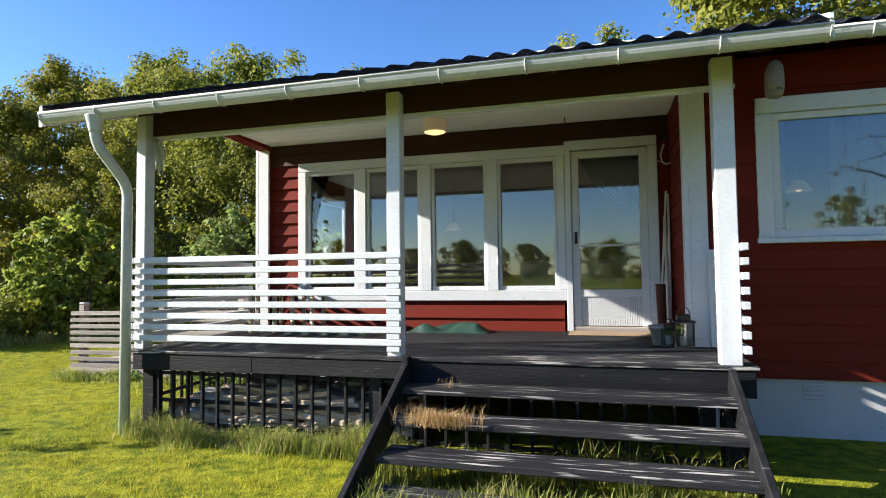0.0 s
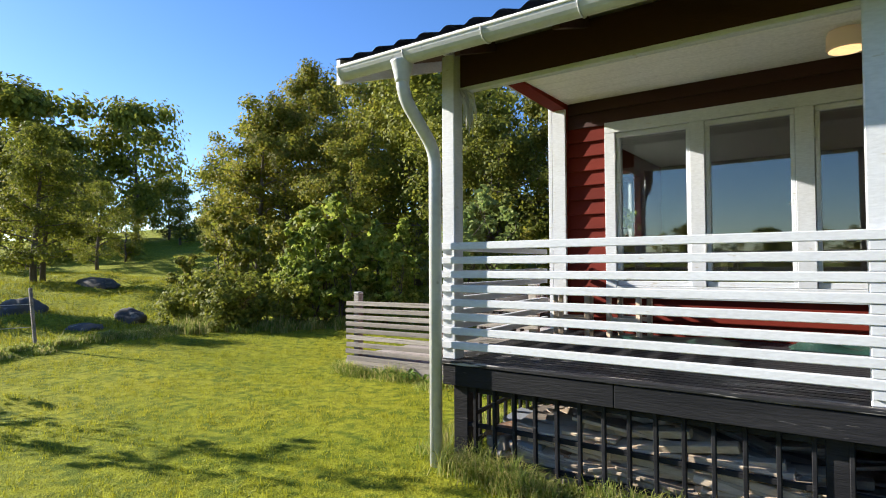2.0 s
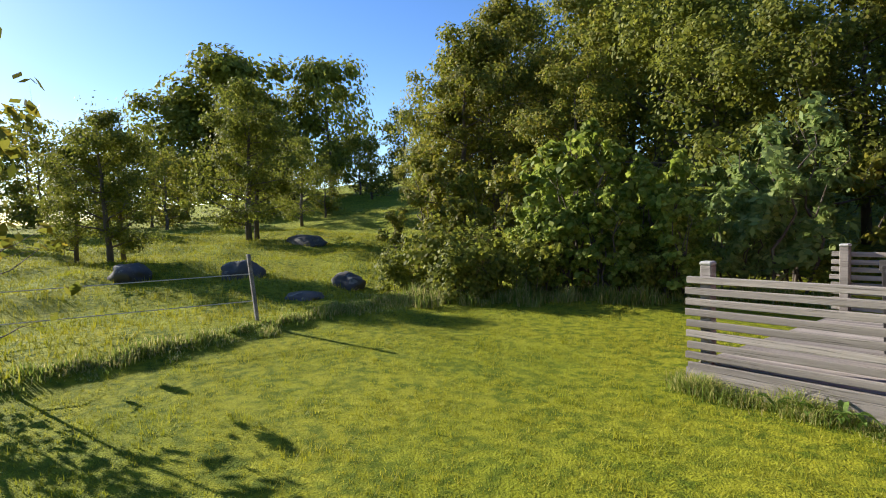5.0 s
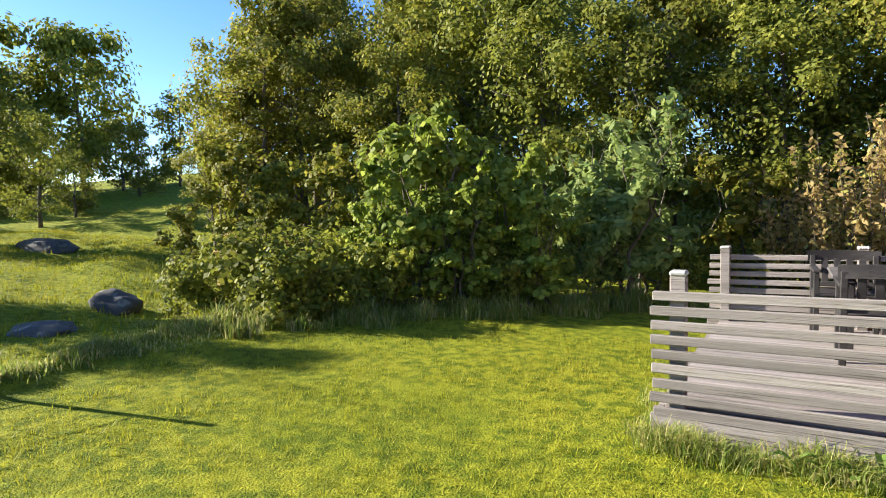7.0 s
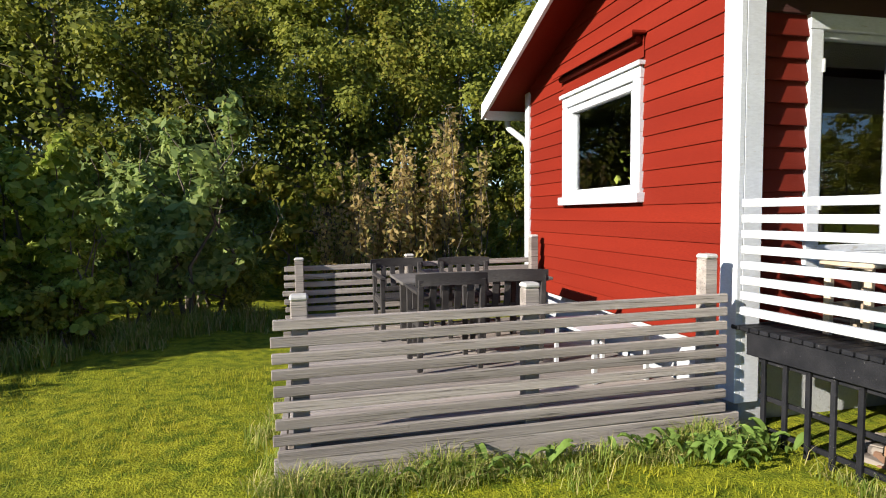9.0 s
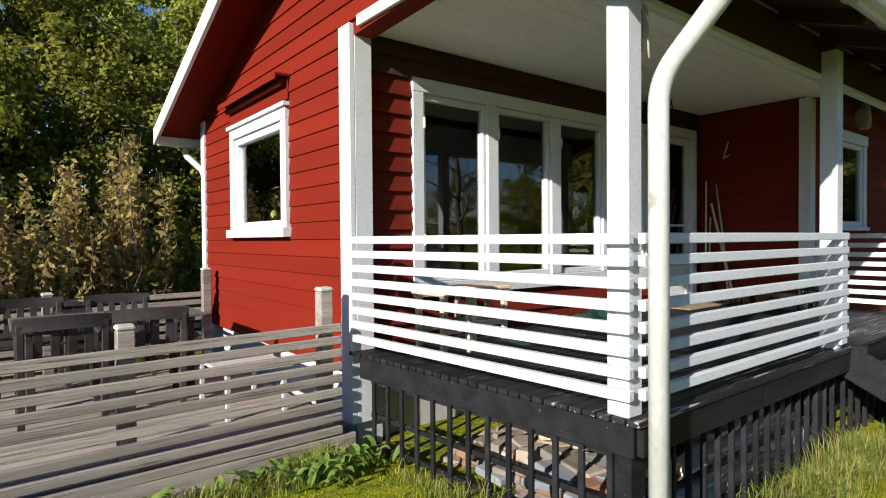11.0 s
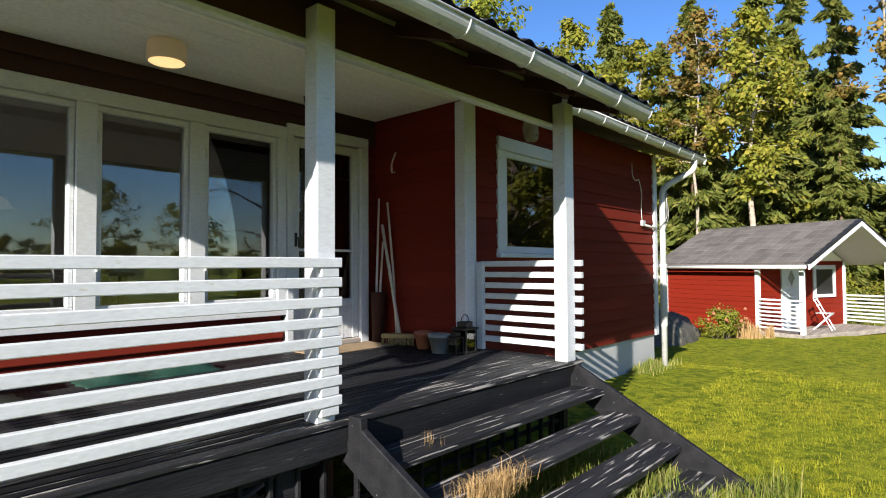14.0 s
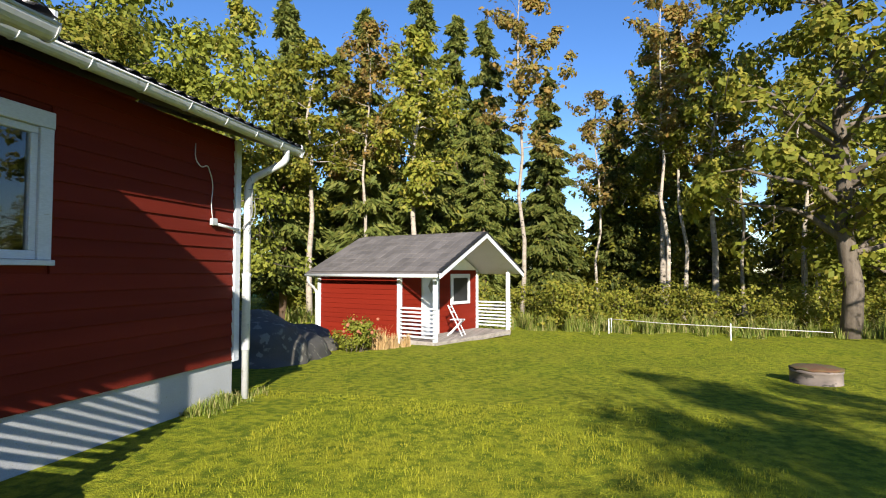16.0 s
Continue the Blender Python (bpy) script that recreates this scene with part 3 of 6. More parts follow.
for y0 in (3.443, 4.637):
    box("sash_stile", WHITE, gw, -0.195, -0.12, y0, y0 + 0.07, 1.857, 2.663)
pane(gw, -0.15, -0.144, 3.5, 4.65, 1.85, 2.67)
hood = empty("awning_hood", "dark red wooden hood over the gable window", "hood")
bar("hood_board", RED, hood, (-0.255, 3.30, 3.10), (-0.255, 4.86, 3.10), 0.13, 0.022, 0.003)
bar("hood_lip", RED, hood, (-0.318, 3.30, 3.075), (-0.318, 4.86, 3.075), 0.014, 0.05, 0.003)
bar("hood_back", RED, hood, (-0.196, 3.32, 2.99), (-0.196, 4.84, 2.99), 0.008, 0.18, 0.002)
bm = bmesh.new()
tube(bm, [(-0.235, 3.34, 3.045), (-0.235, 4.82, 3.045)], 0.032, 10)
part("blind_roll", bm, RED_SHADED, hood, "rolled dark red blind")

# ---- roof ----
def roof_sheet(name, x0, x1, y_eave, y_top, label):
    per, amp = 0.19, 0.021
    n = int((x1 - x0) / per * 10)
    bm = bmesh.new()
    rows = []
    ks = 14
    for j in range(ks + 1):
        y = y_eave + (y_top - y_eave) * j / ks
        row = []
        for i in range(n + 1):
            x = x0 + (x1 - x0) * i / n
            w = math.cos(math.tau * x / per)
            row.append(bm.verts.new((x, y, roof_z(y) + 0.05 + amp * (abs(w) ** 0.7) * (1 if w > 0 else -0.6))))
        rows.append(row)
    for a, b in zip(rows, rows[1:]):
        for i in range(n):
            f = bm.faces.new((a[i], a[i + 1], b[i + 1], b[i]))
            f.smooth = True
    bmesh.ops.solidify(bm, geom=bm.faces[:], thickness=0.006)
    return tagged(part(name, bm, ROOF), label, "roof", kind="structure")


roof_sheet("roof_porch", -0.60, 5.42, -0.47, RIDGE_Y, "black tile-profile sheet roof over the porch")
roof_sheet("roof_wing", 5.425, 9.95, 0.50, RIDGE_Y, "black tile-profile sheet roof over the wing")
roof_sheet("roof_back", -0.60, 9.95, 6.45, RIDGE_Y, "black tile-profile sheet roof of the back slope")


def sloped(name, mat, x0, x1, ya, yb, below, thick, label):
    bm = bmesh.new()
    vs = []
    for x in (x0, x1):
        for y in (ya, yb):
            for d in (below, below + thick):
                vs.append(bm.verts.new((x, y, roof_z(y) - d)))
    for q in ((0, 1, 3, 2), (4, 6, 7, 5), (0, 4, 5, 1), (2, 3, 7, 6), (0, 2, 6, 4), (1, 5, 7, 3)):
        bm.faces.new([vs[i] for i in q])
    bmesh.ops.recalc_face_normals(bm, faces=bm.faces)
    return tagged(part(name, bm, mat), label, "roof", kind="structure")


sloped("roof_deck_porch", DARK_RED, -0.58, 5.40, -0.40, RIDGE_Y, -0.025, 0.05, "dark stained boarding under the porch roof")
sloped("roof_deck_wing", DARK_RED, 5.42, 9.92, 0.54, RIDGE_Y, -0.025, 0.05, "dark stained boarding under the wing roof")
sloped("roof_deck_back", RED, -0.58, 9.92, 6.38, RIDGE_Y, -0.025, 0.05, "red boarding under the back roof")
sloped("trim_barge_front", WHITE, -0.635, -0.60, -0.42, RIDGE_Y, -0.075, 0.19, "white barge board of the gable")
sloped("trim_barge_back", WHITE, -0.635, -0.60, 6.42, RIDGE_Y, -0.075, 0.19, "white barge board of the back slope")
sloped("trim_barge_porch", WHITE, 5.40, 5.42, -0.45, 0.5, -0.075, 0.15, "white edge board of the porch roof")
sloped("trim_barge_wing", WHITE, 9.93, 9.96, 0.5, RIDGE_Y, -0.075, 0.16, "white barge board of the wing")
trim("fascia_back", "white eave board at the back", WHITE, -0.6, 9.9, 6.36, 6.39, 2.86, 2.98)
for i in range(8):
    x = 0.35 + i * 0.68
    bar("rafter_end", DARK_RED, bpy.data.objects["roof_deck_porch"], (x, -0.33, roof_z(-0.33) - 0.07), (x, 0.12, roof_z(0.12) - 0.07), 0.05, 0.09)
ceil = slab("ceiling_porch", WHITE_CEIL, "flat white boarded porch ceiling", [(-0.16, 5.02, 0.17, PY, 3.215, 3.235)], cat="ceiling")
for i in range(11):
    y = 0.17 + i * 0.19
    bar("ceiling_board", WHITE_CEIL, ceil, (-0.16, y + 0.095, 3.205), (4.78 if y > 0.9 else 5.02, y + 0.095, 3.205), 0.186, 0.018, 0.003)
trim("trim_ceiling_side", "white board closing the porch ceiling towards the gable", WHITE, -0.20, -0.165, 0.17, 2.12, 3.17, 3.25)
beam = empty("porch_beam", "dark stained eave beam with a white lower edge", "beam", kind="structure")
box("beam_face", DARK_RED, beam, 0.07, 5.0, 0.125, 0.16, 2.825, 3.08)
box("beam_lining", WHITE, beam, -0.02, 5.0, 0.162, 0.185, 2.79, 3.20)
box("beam_edge", WHITE, beam, 0.07, 5.0, 0.12, 0.161, 2.79, 2.823)


def gutter(name, x0, x1, y, z, label):
    th = empty(name, label, "gutter", kind="structure")
    bm = bmesh.new()
    rings = []
    for x in (x0, x1):
        ring = []
        for r in (0.068, 0.062):
            for k in range(11):
                a = math.pi + math.pi * k / 10
                ring.append(bm.verts.new((x, y + r * math.cos(a), z + r * 1.15 * math.sin(a))))
        rings.append(ring)
    a, b = rings
    order = list(range(11)) + list(range(21, 10, -1))
    for i in range(22):
        p, q = order[i], order[(i + 1) % 22]
        f = bm.faces.new((a[p], a[q], b[q], b[p]))
    bmesh.ops.recalc_face_normals(bm, faces=bm.faces)
    part("trough", bm, WHITE_METAL, th)
    for x in (x0 + 0.004, x1 - 0.004):
        bm = bmesh.new()
        c = [bm.verts.new((x - 0.006, y + 0.074 * math.cos(math.pi + math.pi * k / 12), z + 0.085 * math.sin(math.pi + math.pi * k / 12))) for k in range(13)]
        d = [bm.verts.new((v.co.x + 0.012, v.co.y, v.co.z)) for v in c]
        bm.faces.new(c)
        bm.faces.new(d[::-1])
        for k in range(13):
            bm.faces.new((c[k], d[k], d[(k + 1) % 13], c[(k + 1) % 13]))
        part("end_cap", bm, WHITE_METAL, th)
    bm = bmesh.new()
    tube(bm, [(x0, y - 0.068, z + 0.002), (x1, y - 0.068, z + 0.002)], 0.010, 8)
    part("rolled_edge", bm, WHITE_METAL, th)
    k = int((x1 - x0) / 0.62)
    for i in range(1, k + 1):
        x = x0 + (x1 - x0) * i / (k + 1)
        bm = bmesh.new()
        pts = [(x, y + 0.071 * math.cos(math.pi + math.pi * j / 10), z + 0.081 * math.sin(math.pi + math.pi * j / 10)) for j in range(11)]
        tube(bm, pts, 0.006, 6)
        part("bracket", bm, WHITE_METAL, th)
    return th


gutter("gutter_porch", -0.56, 5.40, -0.42, 2.935, "white half-round metal gutter along the porch eave")
gutter("gutter_wing", 5.44, 9.98, 0.56, 3.285, "white half-round metal gutter along the wing eave")
gutter("gutter_back", -0.55, 9.9, 6.46, 2.96, "white half-round metal gutter along the back eave")


def bend(pts, n=6):
    """Rounds the corners of a polyline."""
    out = [Vector(pts[0])]
    for a, b, c in zip(pts, pts[1:], pts[2:]):
        a, b, c = Vector(a), Vector(b), Vector(c)
        d = min((b - a).length, (c - b).length, 0.24) * 0.48
        p, q = b + (a - b).normalized() * d, b + (c - b).normalized() * d
        for i in range(n + 1):
            t = i / n
            out.append(p * (1 - t) ** 2 + b * 2 * t * (1 - t) + q * t * t)
    out.append(Vector(pts[-1]))
    return out


dp = empty("downpipe", "white metal downpipe with a swan neck by the porch post", "downpipe")
pipe("pipe_run", WHITE_METAL, dp, bend([(-0.02, -0.42, 2.90), (-0.02, -0.42, 2.66), (-0.006, -0.083, 2.34), (-0.006, -0.083, 0.12)]), 0.044, 14)
bm = bmesh.new()
lathe(bm, [(0.046, 0), (0.05, 0.02), (0.075, 0.13), (0.08, 0.14)], 14, (-0.02, -0.42, 2.74))
part("funnel", bm, WHITE_METAL, dp)
dw = empty("downpipe", "white metal downpipe at the corner of the wing", "downpipe")
pipe("pipe_run", WHITE_METAL, dw, bend([(9.62, 0.56, 3.24), (9.62, 0.56, 3.08), (9.44, 0.98, 2.82), (9.44, 0.98, 0.02)]), 0.045, 14)
bm = bmesh.new()
lathe(bm, [(0.047, 0), (0.052, 0.01), (0.052, 0.9), (0.06, 0.94), (0.047, 0.95)], 14, (9.44, 0.98, 0.72))
part("pipe_sleeve", bm, WHITE_METAL, dw)
db = empty("downpipe", "white metal downpipe under the back eave", "downpipe")
pipe("pipe_run", WHITE_METAL, db, bend([(-0.26, 6.44, 2.92), (-0.26, 6.44, 2.78), (-0.14, 6.02, 2.52), (-0.14, 6.02, 0.2)]), 0.04, 12)
chimney = empty("chimney_pipe", "short shiny metal chimney pipe on the roof", "chimney")
bm = bmesh.new()
lathe(bm, [(0.075, -0.3), (0.075, 0.24), (0.10, 0.24), (0.10, 0.28), (0.07, 0.29), (0.07, 0.33), (0.095, 0.33), (0.095, 0.37), (0.02, 0.39)], 18, (1.1, 3.4, 4.05))
part("flue", bm, ZINC, chimney)

# ---- porch: deck, posts, rails, steps ----
SIDE0, SIDE1 = Vector((-0.03, 0.02, 0)), Vector((-0.20, 2.13, 0))


def side_x(y):
    return SIDE0.x + (SIDE1.x - SIDE0.x) * (y - SIDE0.y) / (SIDE1.y - SIDE0.y)


deck = empty("porch_deck", "black painted plank porch deck with flaking paint", "deck", kind="structure")
nb = 30
for i in range(nb):
    y = -0.02 + (2.24 + 0.02) * i / nb
    w = 2.26 / nb
    x1 = 5.06 if y < 1.0 else 4.76
    mat = BLACK_WORN if i < 7 else BLACK
    bar("deck_board", mat, deck, (side_x(y) - 0.02, y + w / 2, 0.856), (x1, y + w / 2, 0.856), w - 0.008, 0.028, 0.004)
box("fascia_front", BLACK, deck, 0.0, 1.22, -0.005, 0.03, 0.70, 0.838)
box("fascia_front", BLACK, deck, 1.223, 2.60, -0.005, 0.03, 0.70, 0.838)
box("fascia_step", BLACK, deck, 2.64, 5.04, -0.003, 0.03, 0.66, 0.838)
bar("fascia_side", BLACK, deck, (-0.01, 0.03, 0.765), (-0.185, 2.12, 0.765), 0.035, 0.145, 0.004)
bar("fascia_side", BLACK, deck, (5.03, 0.03, 0.765), (5.03, 1.0, 0.765), 0.035, 0.145, 0.004)
for x in (0.09, 2.3, 4.9):
    for y in (0.14, 1.1, 2.05) if x > 1 else (0.14,):
        bar("deck_pier", BLACK, deck, (x, y, -0.05), (x, y, 0.70), 0.12, 0.12, 0.006, (0, 1, 0))
for y in (0.6, 1.5):
    bar("deck_joist", BLACK, deck, (0.05, y, 0.77), (4.9, y, 0.77), 0.05, 0.13)

lattice = empty("lattice", "black wooden bar lattice closing the space under the porch", "lattice")
for i in range(16):
    x = 0.22 + i * 0.152
    bar("upright", BLACK, lattice, (x, 0.075, 0.10), (x, 0.075, 0.70), 0.022, 0.032, 0.003, (0, 1, 0))
for z in (0.66, 0.42, 0.22):
    bar("crossbar", BLACK, lattice, (0.1, 0.102, z), (2.58, 0.102, z), 0.022, 0.032, 0.003)
side_lattice = empty("lattice", "black wooden bar lattice on the porch flank", "lattice")
for i in range(13):
    y = 0.18 + i * 0.155
    x = side_x(y) + 0.06
    bar("upright", BLACK, side_lattice, (x, y, 0.10), (x, y, 0.70), 0.022, 0.032, 0.003, (0, 1, 0))
for z in (0.66, 0.42, 0.22):
    bar("crossbar", BLACK, side_lattice, (side_x(0.1) + 0.085, 0.1, z), (side_x(2.1) + 0.085, 2.1, z), 0.022, 0.032, 0.003)
back_lattice = empty("lattice", "black wooden bar lattice behind the steps", "lattice")
for i in range(14):
    x = 2.72 + i * 0.165
    bar("upright", BLACK, back_lattice, (x, 0.075, 0.10), (x, 0.075, 0.66), 0.022, 0.032, 0.003, (0, 1, 0))
for z in (0.62, 0.40, 0.2):
    bar("crossbar", BLACK, back_lattice, (2.64, 0.102, z), (4.95, 0.102, z), 0.022, 0.032, 0.003)


def post(x0, x1, y0, y1, z1, label):
    return tagged(box("porch_post", WHITE, None, x0, x1, y0, y1, 0.87, z1, 0.006), label, "post", "porch posts", "structure")


post(-0.037, 0.07, 0.045, 0.16, 3.05, "white painted square porch post behind the downpipe")
post(2.425, 2.54, 0.025, 0.135, 2.98, "white painted square porch post at the head of the steps")
post(4.83, 4.965, 0.005, 0.122, 2.98, "white painted square porch post by the side rail")
PITCH, S_TOP = 0.0985, 1.695
front_rail = empty("railing", "white painted railing of eight horizontal slats", "railing")
left_rail = empty("railing", "white painted slat railing along the porch flank", "railing")
right_rail = empty("railing", "short white slat railing beside the steps", "railing")
for i in range(8):
    z = S_TOP - 0.026 - i * PITCH
    bar("slat", WHITE, front_rail, (0.0, 0.005, z), (2.555, 0.005, z), 0.036, 0.05, 0.004)
    bar("slat", WHITE, left_rail, (SIDE0.x - 0.024, SIDE0.y - 0.002, z), (SIDE1.x - 0.03, SIDE1.y, z), 0.044, 0.05, 0.004)
    bar("slat", WHITE, right_rail, (4.99, -0.05, z), (4.99, 1.0, z), 0.044, 0.05, 0.004)
    bar("spacer", WHITE, front_rail, (2.43, 0.008, z - PITCH / 2), (2.538, 0.008, z - PITCH / 2), 0.030, 0.044, 0.003)
bar("edge_post", WHITE, right_rail, (4.955, 0.98, 0.88), (4.955, 0.98, 1.69), 0.05, 0.07, 0.004, (0, 1, 0))

steps = empty("porch_steps", "black painted wooden steps with worn flaking treads", "steps")
for i in range(4):
    yt = -0.055 - i * 0.29
    zt = 0.695 - i * 0.155
    xa, xb = 2.65 + 0.02 * i, 4.87
    bar("tread", BLACK_WORN, steps, (xa, yt - 0.035, zt - 0.024), (xb, yt - 0.035, zt - 0.024), 0.125, 0.045, 0.006)
    bar("tread", BLACK_WORN, steps, (xa, yt - 0.168, zt - 0.026), (xb, yt - 0.168, zt - 0.026), 0.13, 0.045, 0.006)
for x in (2.615, 4.885):
    bar("stringer", BLACK, steps, (x, 0.0, 0.76), (x, -1.34, 0.06), 0.045, 0.23, 0.006)
piece("stringer_block", BLACK, steps, (0.05, 0.10, 0.22), pose(2.615, -0.06, 0.78), 0.005)

# ---- terrace beside the gable ----
terrace = empty("terrace", "low weathered grey plank terrace beside the gable", "terrace", kind="structure")
for i in range(26):
    y = 2.24 + i * 0.123
    bar("deck_board", GREY_WOOD, terrace, (-3.08, y + 0.058, 0.336), (-0.24, y + 0.058, 0.336), 0.115, 0.028)
box("skirt", GREY_WOOD, terrace, -3.15, -0.22, 2.145, 2.185, 0.10, 0.305)
box("skirt", GREY_WOOD, terrace, -3.13, -3.09, 2.19, 5.40, 0.08, 0.32)
bar("joist", GREY_WOOD, terrace, (-3.0, 3.8, 0.25), (-0.3, 3.8, 0.25), 0.06, 0.14)


def slat_fence(y_face, posts, x0, x1, front, label):
    f = empty("fence", label, "fence")
    for i in range(9):
        z = 1.062 - 0.028 - i * 0.0895
        tilt = random.uniform(-0.004, 0.004)
        bar("slat", GREY_WOOD, f, (x0 + random.uniform(-0.015, 0.015), y_face, z + tilt), (x1, y_face, z - tilt + 0.03), 0.034, 0.056, 0.004)
    s = 1 if front else -1
    for x, zt in posts:
        y = y_face + 0.075 * s
        p = bar("post", GREY_WOOD, f, (x, y, 0.05), (x, y, zt), 0.092, 0.092, 0.006, (0, 1, 0))
        bm = bmesh.new()
        add_box(bm, x - 0.051, x + 0.051, y - 0.051, y + 0.051, zt, zt + 0.034, 0.012)
        part("post_cap", bm, POST_CAP, f, "bleached post cap")
    return f


slat_fence(2.16, ((-3.0, 1.155), (-1.65, 1.17), (-0.415, 1.31)), -3.145, -0.325, True, "weathered grey slat fence along the terrace front")
slat_fence(5.47, ((-3.03, 1.13), (-1.82, 1.14), (-0.32, 1.33)), -3.20, -0.25, False, "weathered grey slat fence along the terrace back")


def garden_chair(m, label):
    ch = empty("garden_chair", label, "chair", "chairs round the garden table")
    for x in (-0.25, 0.25):
        bar("front_leg", DARK_WOOD, ch, (x, 0.24, 0), (x, 0.24, 0.62), 0.045, 0.04, 0.005, (0, 1, 0))
        bar("back_leg", DARK_WOOD, ch, (x, -0.20, 0), (x, -0.29, 0.745), 0.045, 0.045, 0.005, (0, 1, 0))
        bar("armrest", DARK_WOOD, ch, (x, -0.26, 0.635), (x, 0.28, 0.635), 0.06, 0.025, 0.005)
        bar("side_rail", DARK_WOOD, ch, (x, -0.21, 0.38), (x, 0.24, 0.38), 0.03, 0.06, 0.004)
    for i in range(5):
        y = -0.16 + i * 0.095
        bar("seat_slat", DARK_WOOD, ch, (-0.26, y, 0.42), (0.26, y, 0.42), 0.08, 0.02, 0.004)
    bm = bmesh.new()
    prev = None
    for i in range(11):
        x = -0.29 + 0.058 * i
        d = 0.03 * (1 - ((i - 5) / 5) ** 2)
        c = [bm.verts.new((x, -0.285 - d + a, 0.69 + b + 0.01 * (1 - ((i - 5) / 5) ** 2))) for a, b in ((-0.015, 0), (0.012, 0), (0.012, 0.095), (-0.015, 0.095))]
        if prev:
            for k in range(4):
                bm.faces.new((prev[k], prev[(k + 1) % 4], c[(k + 1) % 4], c[k]))
        else:
            bm.faces.new(c[::-1])
        prev = c
    bm.faces.new(prev)
    bmesh.ops.recalc_face_normals(bm, faces=bm.faces)
    part("top_rail", bm, DARK_WOOD, ch)
    bar("back_rail", DARK_WOOD, ch, (-0.24, -0.235, 0.47), (0.24, -0.235, 0.47), 0.025, 0.05, 0.004)
    for i in range(4):
        x = -0.15 + 0.10 * i
        bar("back_slat", DARK_WOOD, ch, (x, -0.245, 0.49), (x, -0.297, 0.71), 0.055, 0.016, 0.003, (0, 1, 0))
    ch.matrix_basis = m
    return ch


c1 = garden_chair(pose(-1.85, 3.62, 0.37), "dark weathered slatted wooden armchair at the garden table")
copy_thing(c1, pose(-1.27, 3.72, 0.37, 0, 0, -6))
copy_thing(c1, pose(-1.98, 4.92, 0.35, 0, 0, 182))
copy_thing(c1, pose(-1.27, 4.86, 0.35, 0, 0, 176))
tb = empty("garden_table", "weathered slatted wooden garden table", "table")
for i in range(9):
    y = 3.94 + i * 0.088
    bar("top_slat", TABLE_WOOD, tb, (-2.14, y + 0.04, 1.01), (-0.72, y + 0.04, 1.01), 0.078, 0.026, 0.004)
for x in (-2.02, -0.85):
    bar("cleat", DARK_WOOD, tb, (x, 3.96, 0.98), (x, 4.72, 0.98), 0.06, 0.034)
    for y in (4.02, 4.66):
        bar("leg", DARK_WOOD, tb, (x, y, 0.35), (x, y, 0.965), 0.06, 0.06, 0.006, (0, 1, 0))


SA = math.atan2(-1.44, 3.66)               # the cabin gable's way in the plan
SHED_POSE = Matrix.Translation((17.30, 0.50, -0.27)) @ Matrix.Rotation(SA, 4, "Z")


def folding_chair(m, label):
    ch = empty("folding_chair", label, "chair", "white folding chairs")
    for x in (-0.19, 0.19):
        bar("leg", WHITE, ch, (x, 0.22, 0.0), (x, -0.20, 0.86), 0.022, 0.03, 0.003)
        bar("leg", WHITE, ch, (x * 0.88, -0.22, 0.0), (x * 0.88, 0.20, 0.44), 0.022, 0.03, 0.003)
    for i in range(5):
        y = -0.12 + i * 0.075
        bar("seat_slat", WHITE, ch, (-0.21, y, 0.45), (0.21, y, 0.45), 0.06, 0.014, 0.003)
    for z, y in ((0.80, -0.185), (0.66, -0.115)):
        bar("back_slat", WHITE, ch, (-0.21, y, z), (0.21, y, z), 0.016, 0.055, 0.003)
    bar("foot_bar", WHITE, ch, (-0.19, 0.18, 0.08), (0.19, 0.18, 0.08), 0.02, 0.02, 0.003)
    ch.matrix_basis = m
    return ch


fc = folding_chair(SHED_POSE @ pose(1.75, 0.55, 0.16, 0, 0, 200), "white slatted folding chair on the cabin porch")
lt = empty("side_table", "low pale blue-grey garden table by the gable wall", "table")
box("tabletop", WHITE_METAL, lt, -0.95, -0.42, 2.75, 3.55, 0.70, 0.725, 0.008)
for x in (-0.90, -0.47):
    for y in (2.82, 3.48):
        bar("leg", WHITE_METAL, lt, (x, y, 0.35), (x, y, 0.70), 0.035, 0.035, 0.004, (0, 1, 0))

# ---- things on the porch ----
lamp = empty("ceiling_lamp", "round cream glass lamp on the porch ceiling", "lamp")
bm = bmesh.new()
lathe(bm, [(0.10, 0.0), (0.118, -0.005), (0.125, -0.03), (0.128, -0.125), (0.118, -0.14)], 24, (2.36, 1.66, 3.196))
part("shade", bm, SHADE, lamp)
bm = bmesh.new()
lathe(bm, [(0.05, 0.004), (0.115, 0.0), (0.06, -0.018)], 24, (2.36, 1.66, 3.054))
part("diffuser", bm, BULB, lamp, "lit lower glass")
bm = bmesh.new()
tube(bm, bend([(3.72, 2.02, 3.20), (3.72, 2.02, 3.14), (3.745, 2.02, 3.11), (3.72, 2.02, 3.09)]), 0.006, 6)
tagged(part("ceiling_hook", bm, IRON), "small bent black hook in the ceiling", "hook")

mat = box("doormat", MAT, None, 3.72, 4.62, 1.80, 2.19, 0.872, 0.884, 0.004)
tagged(mat, "thin brown coir mat before the door", "doormat")


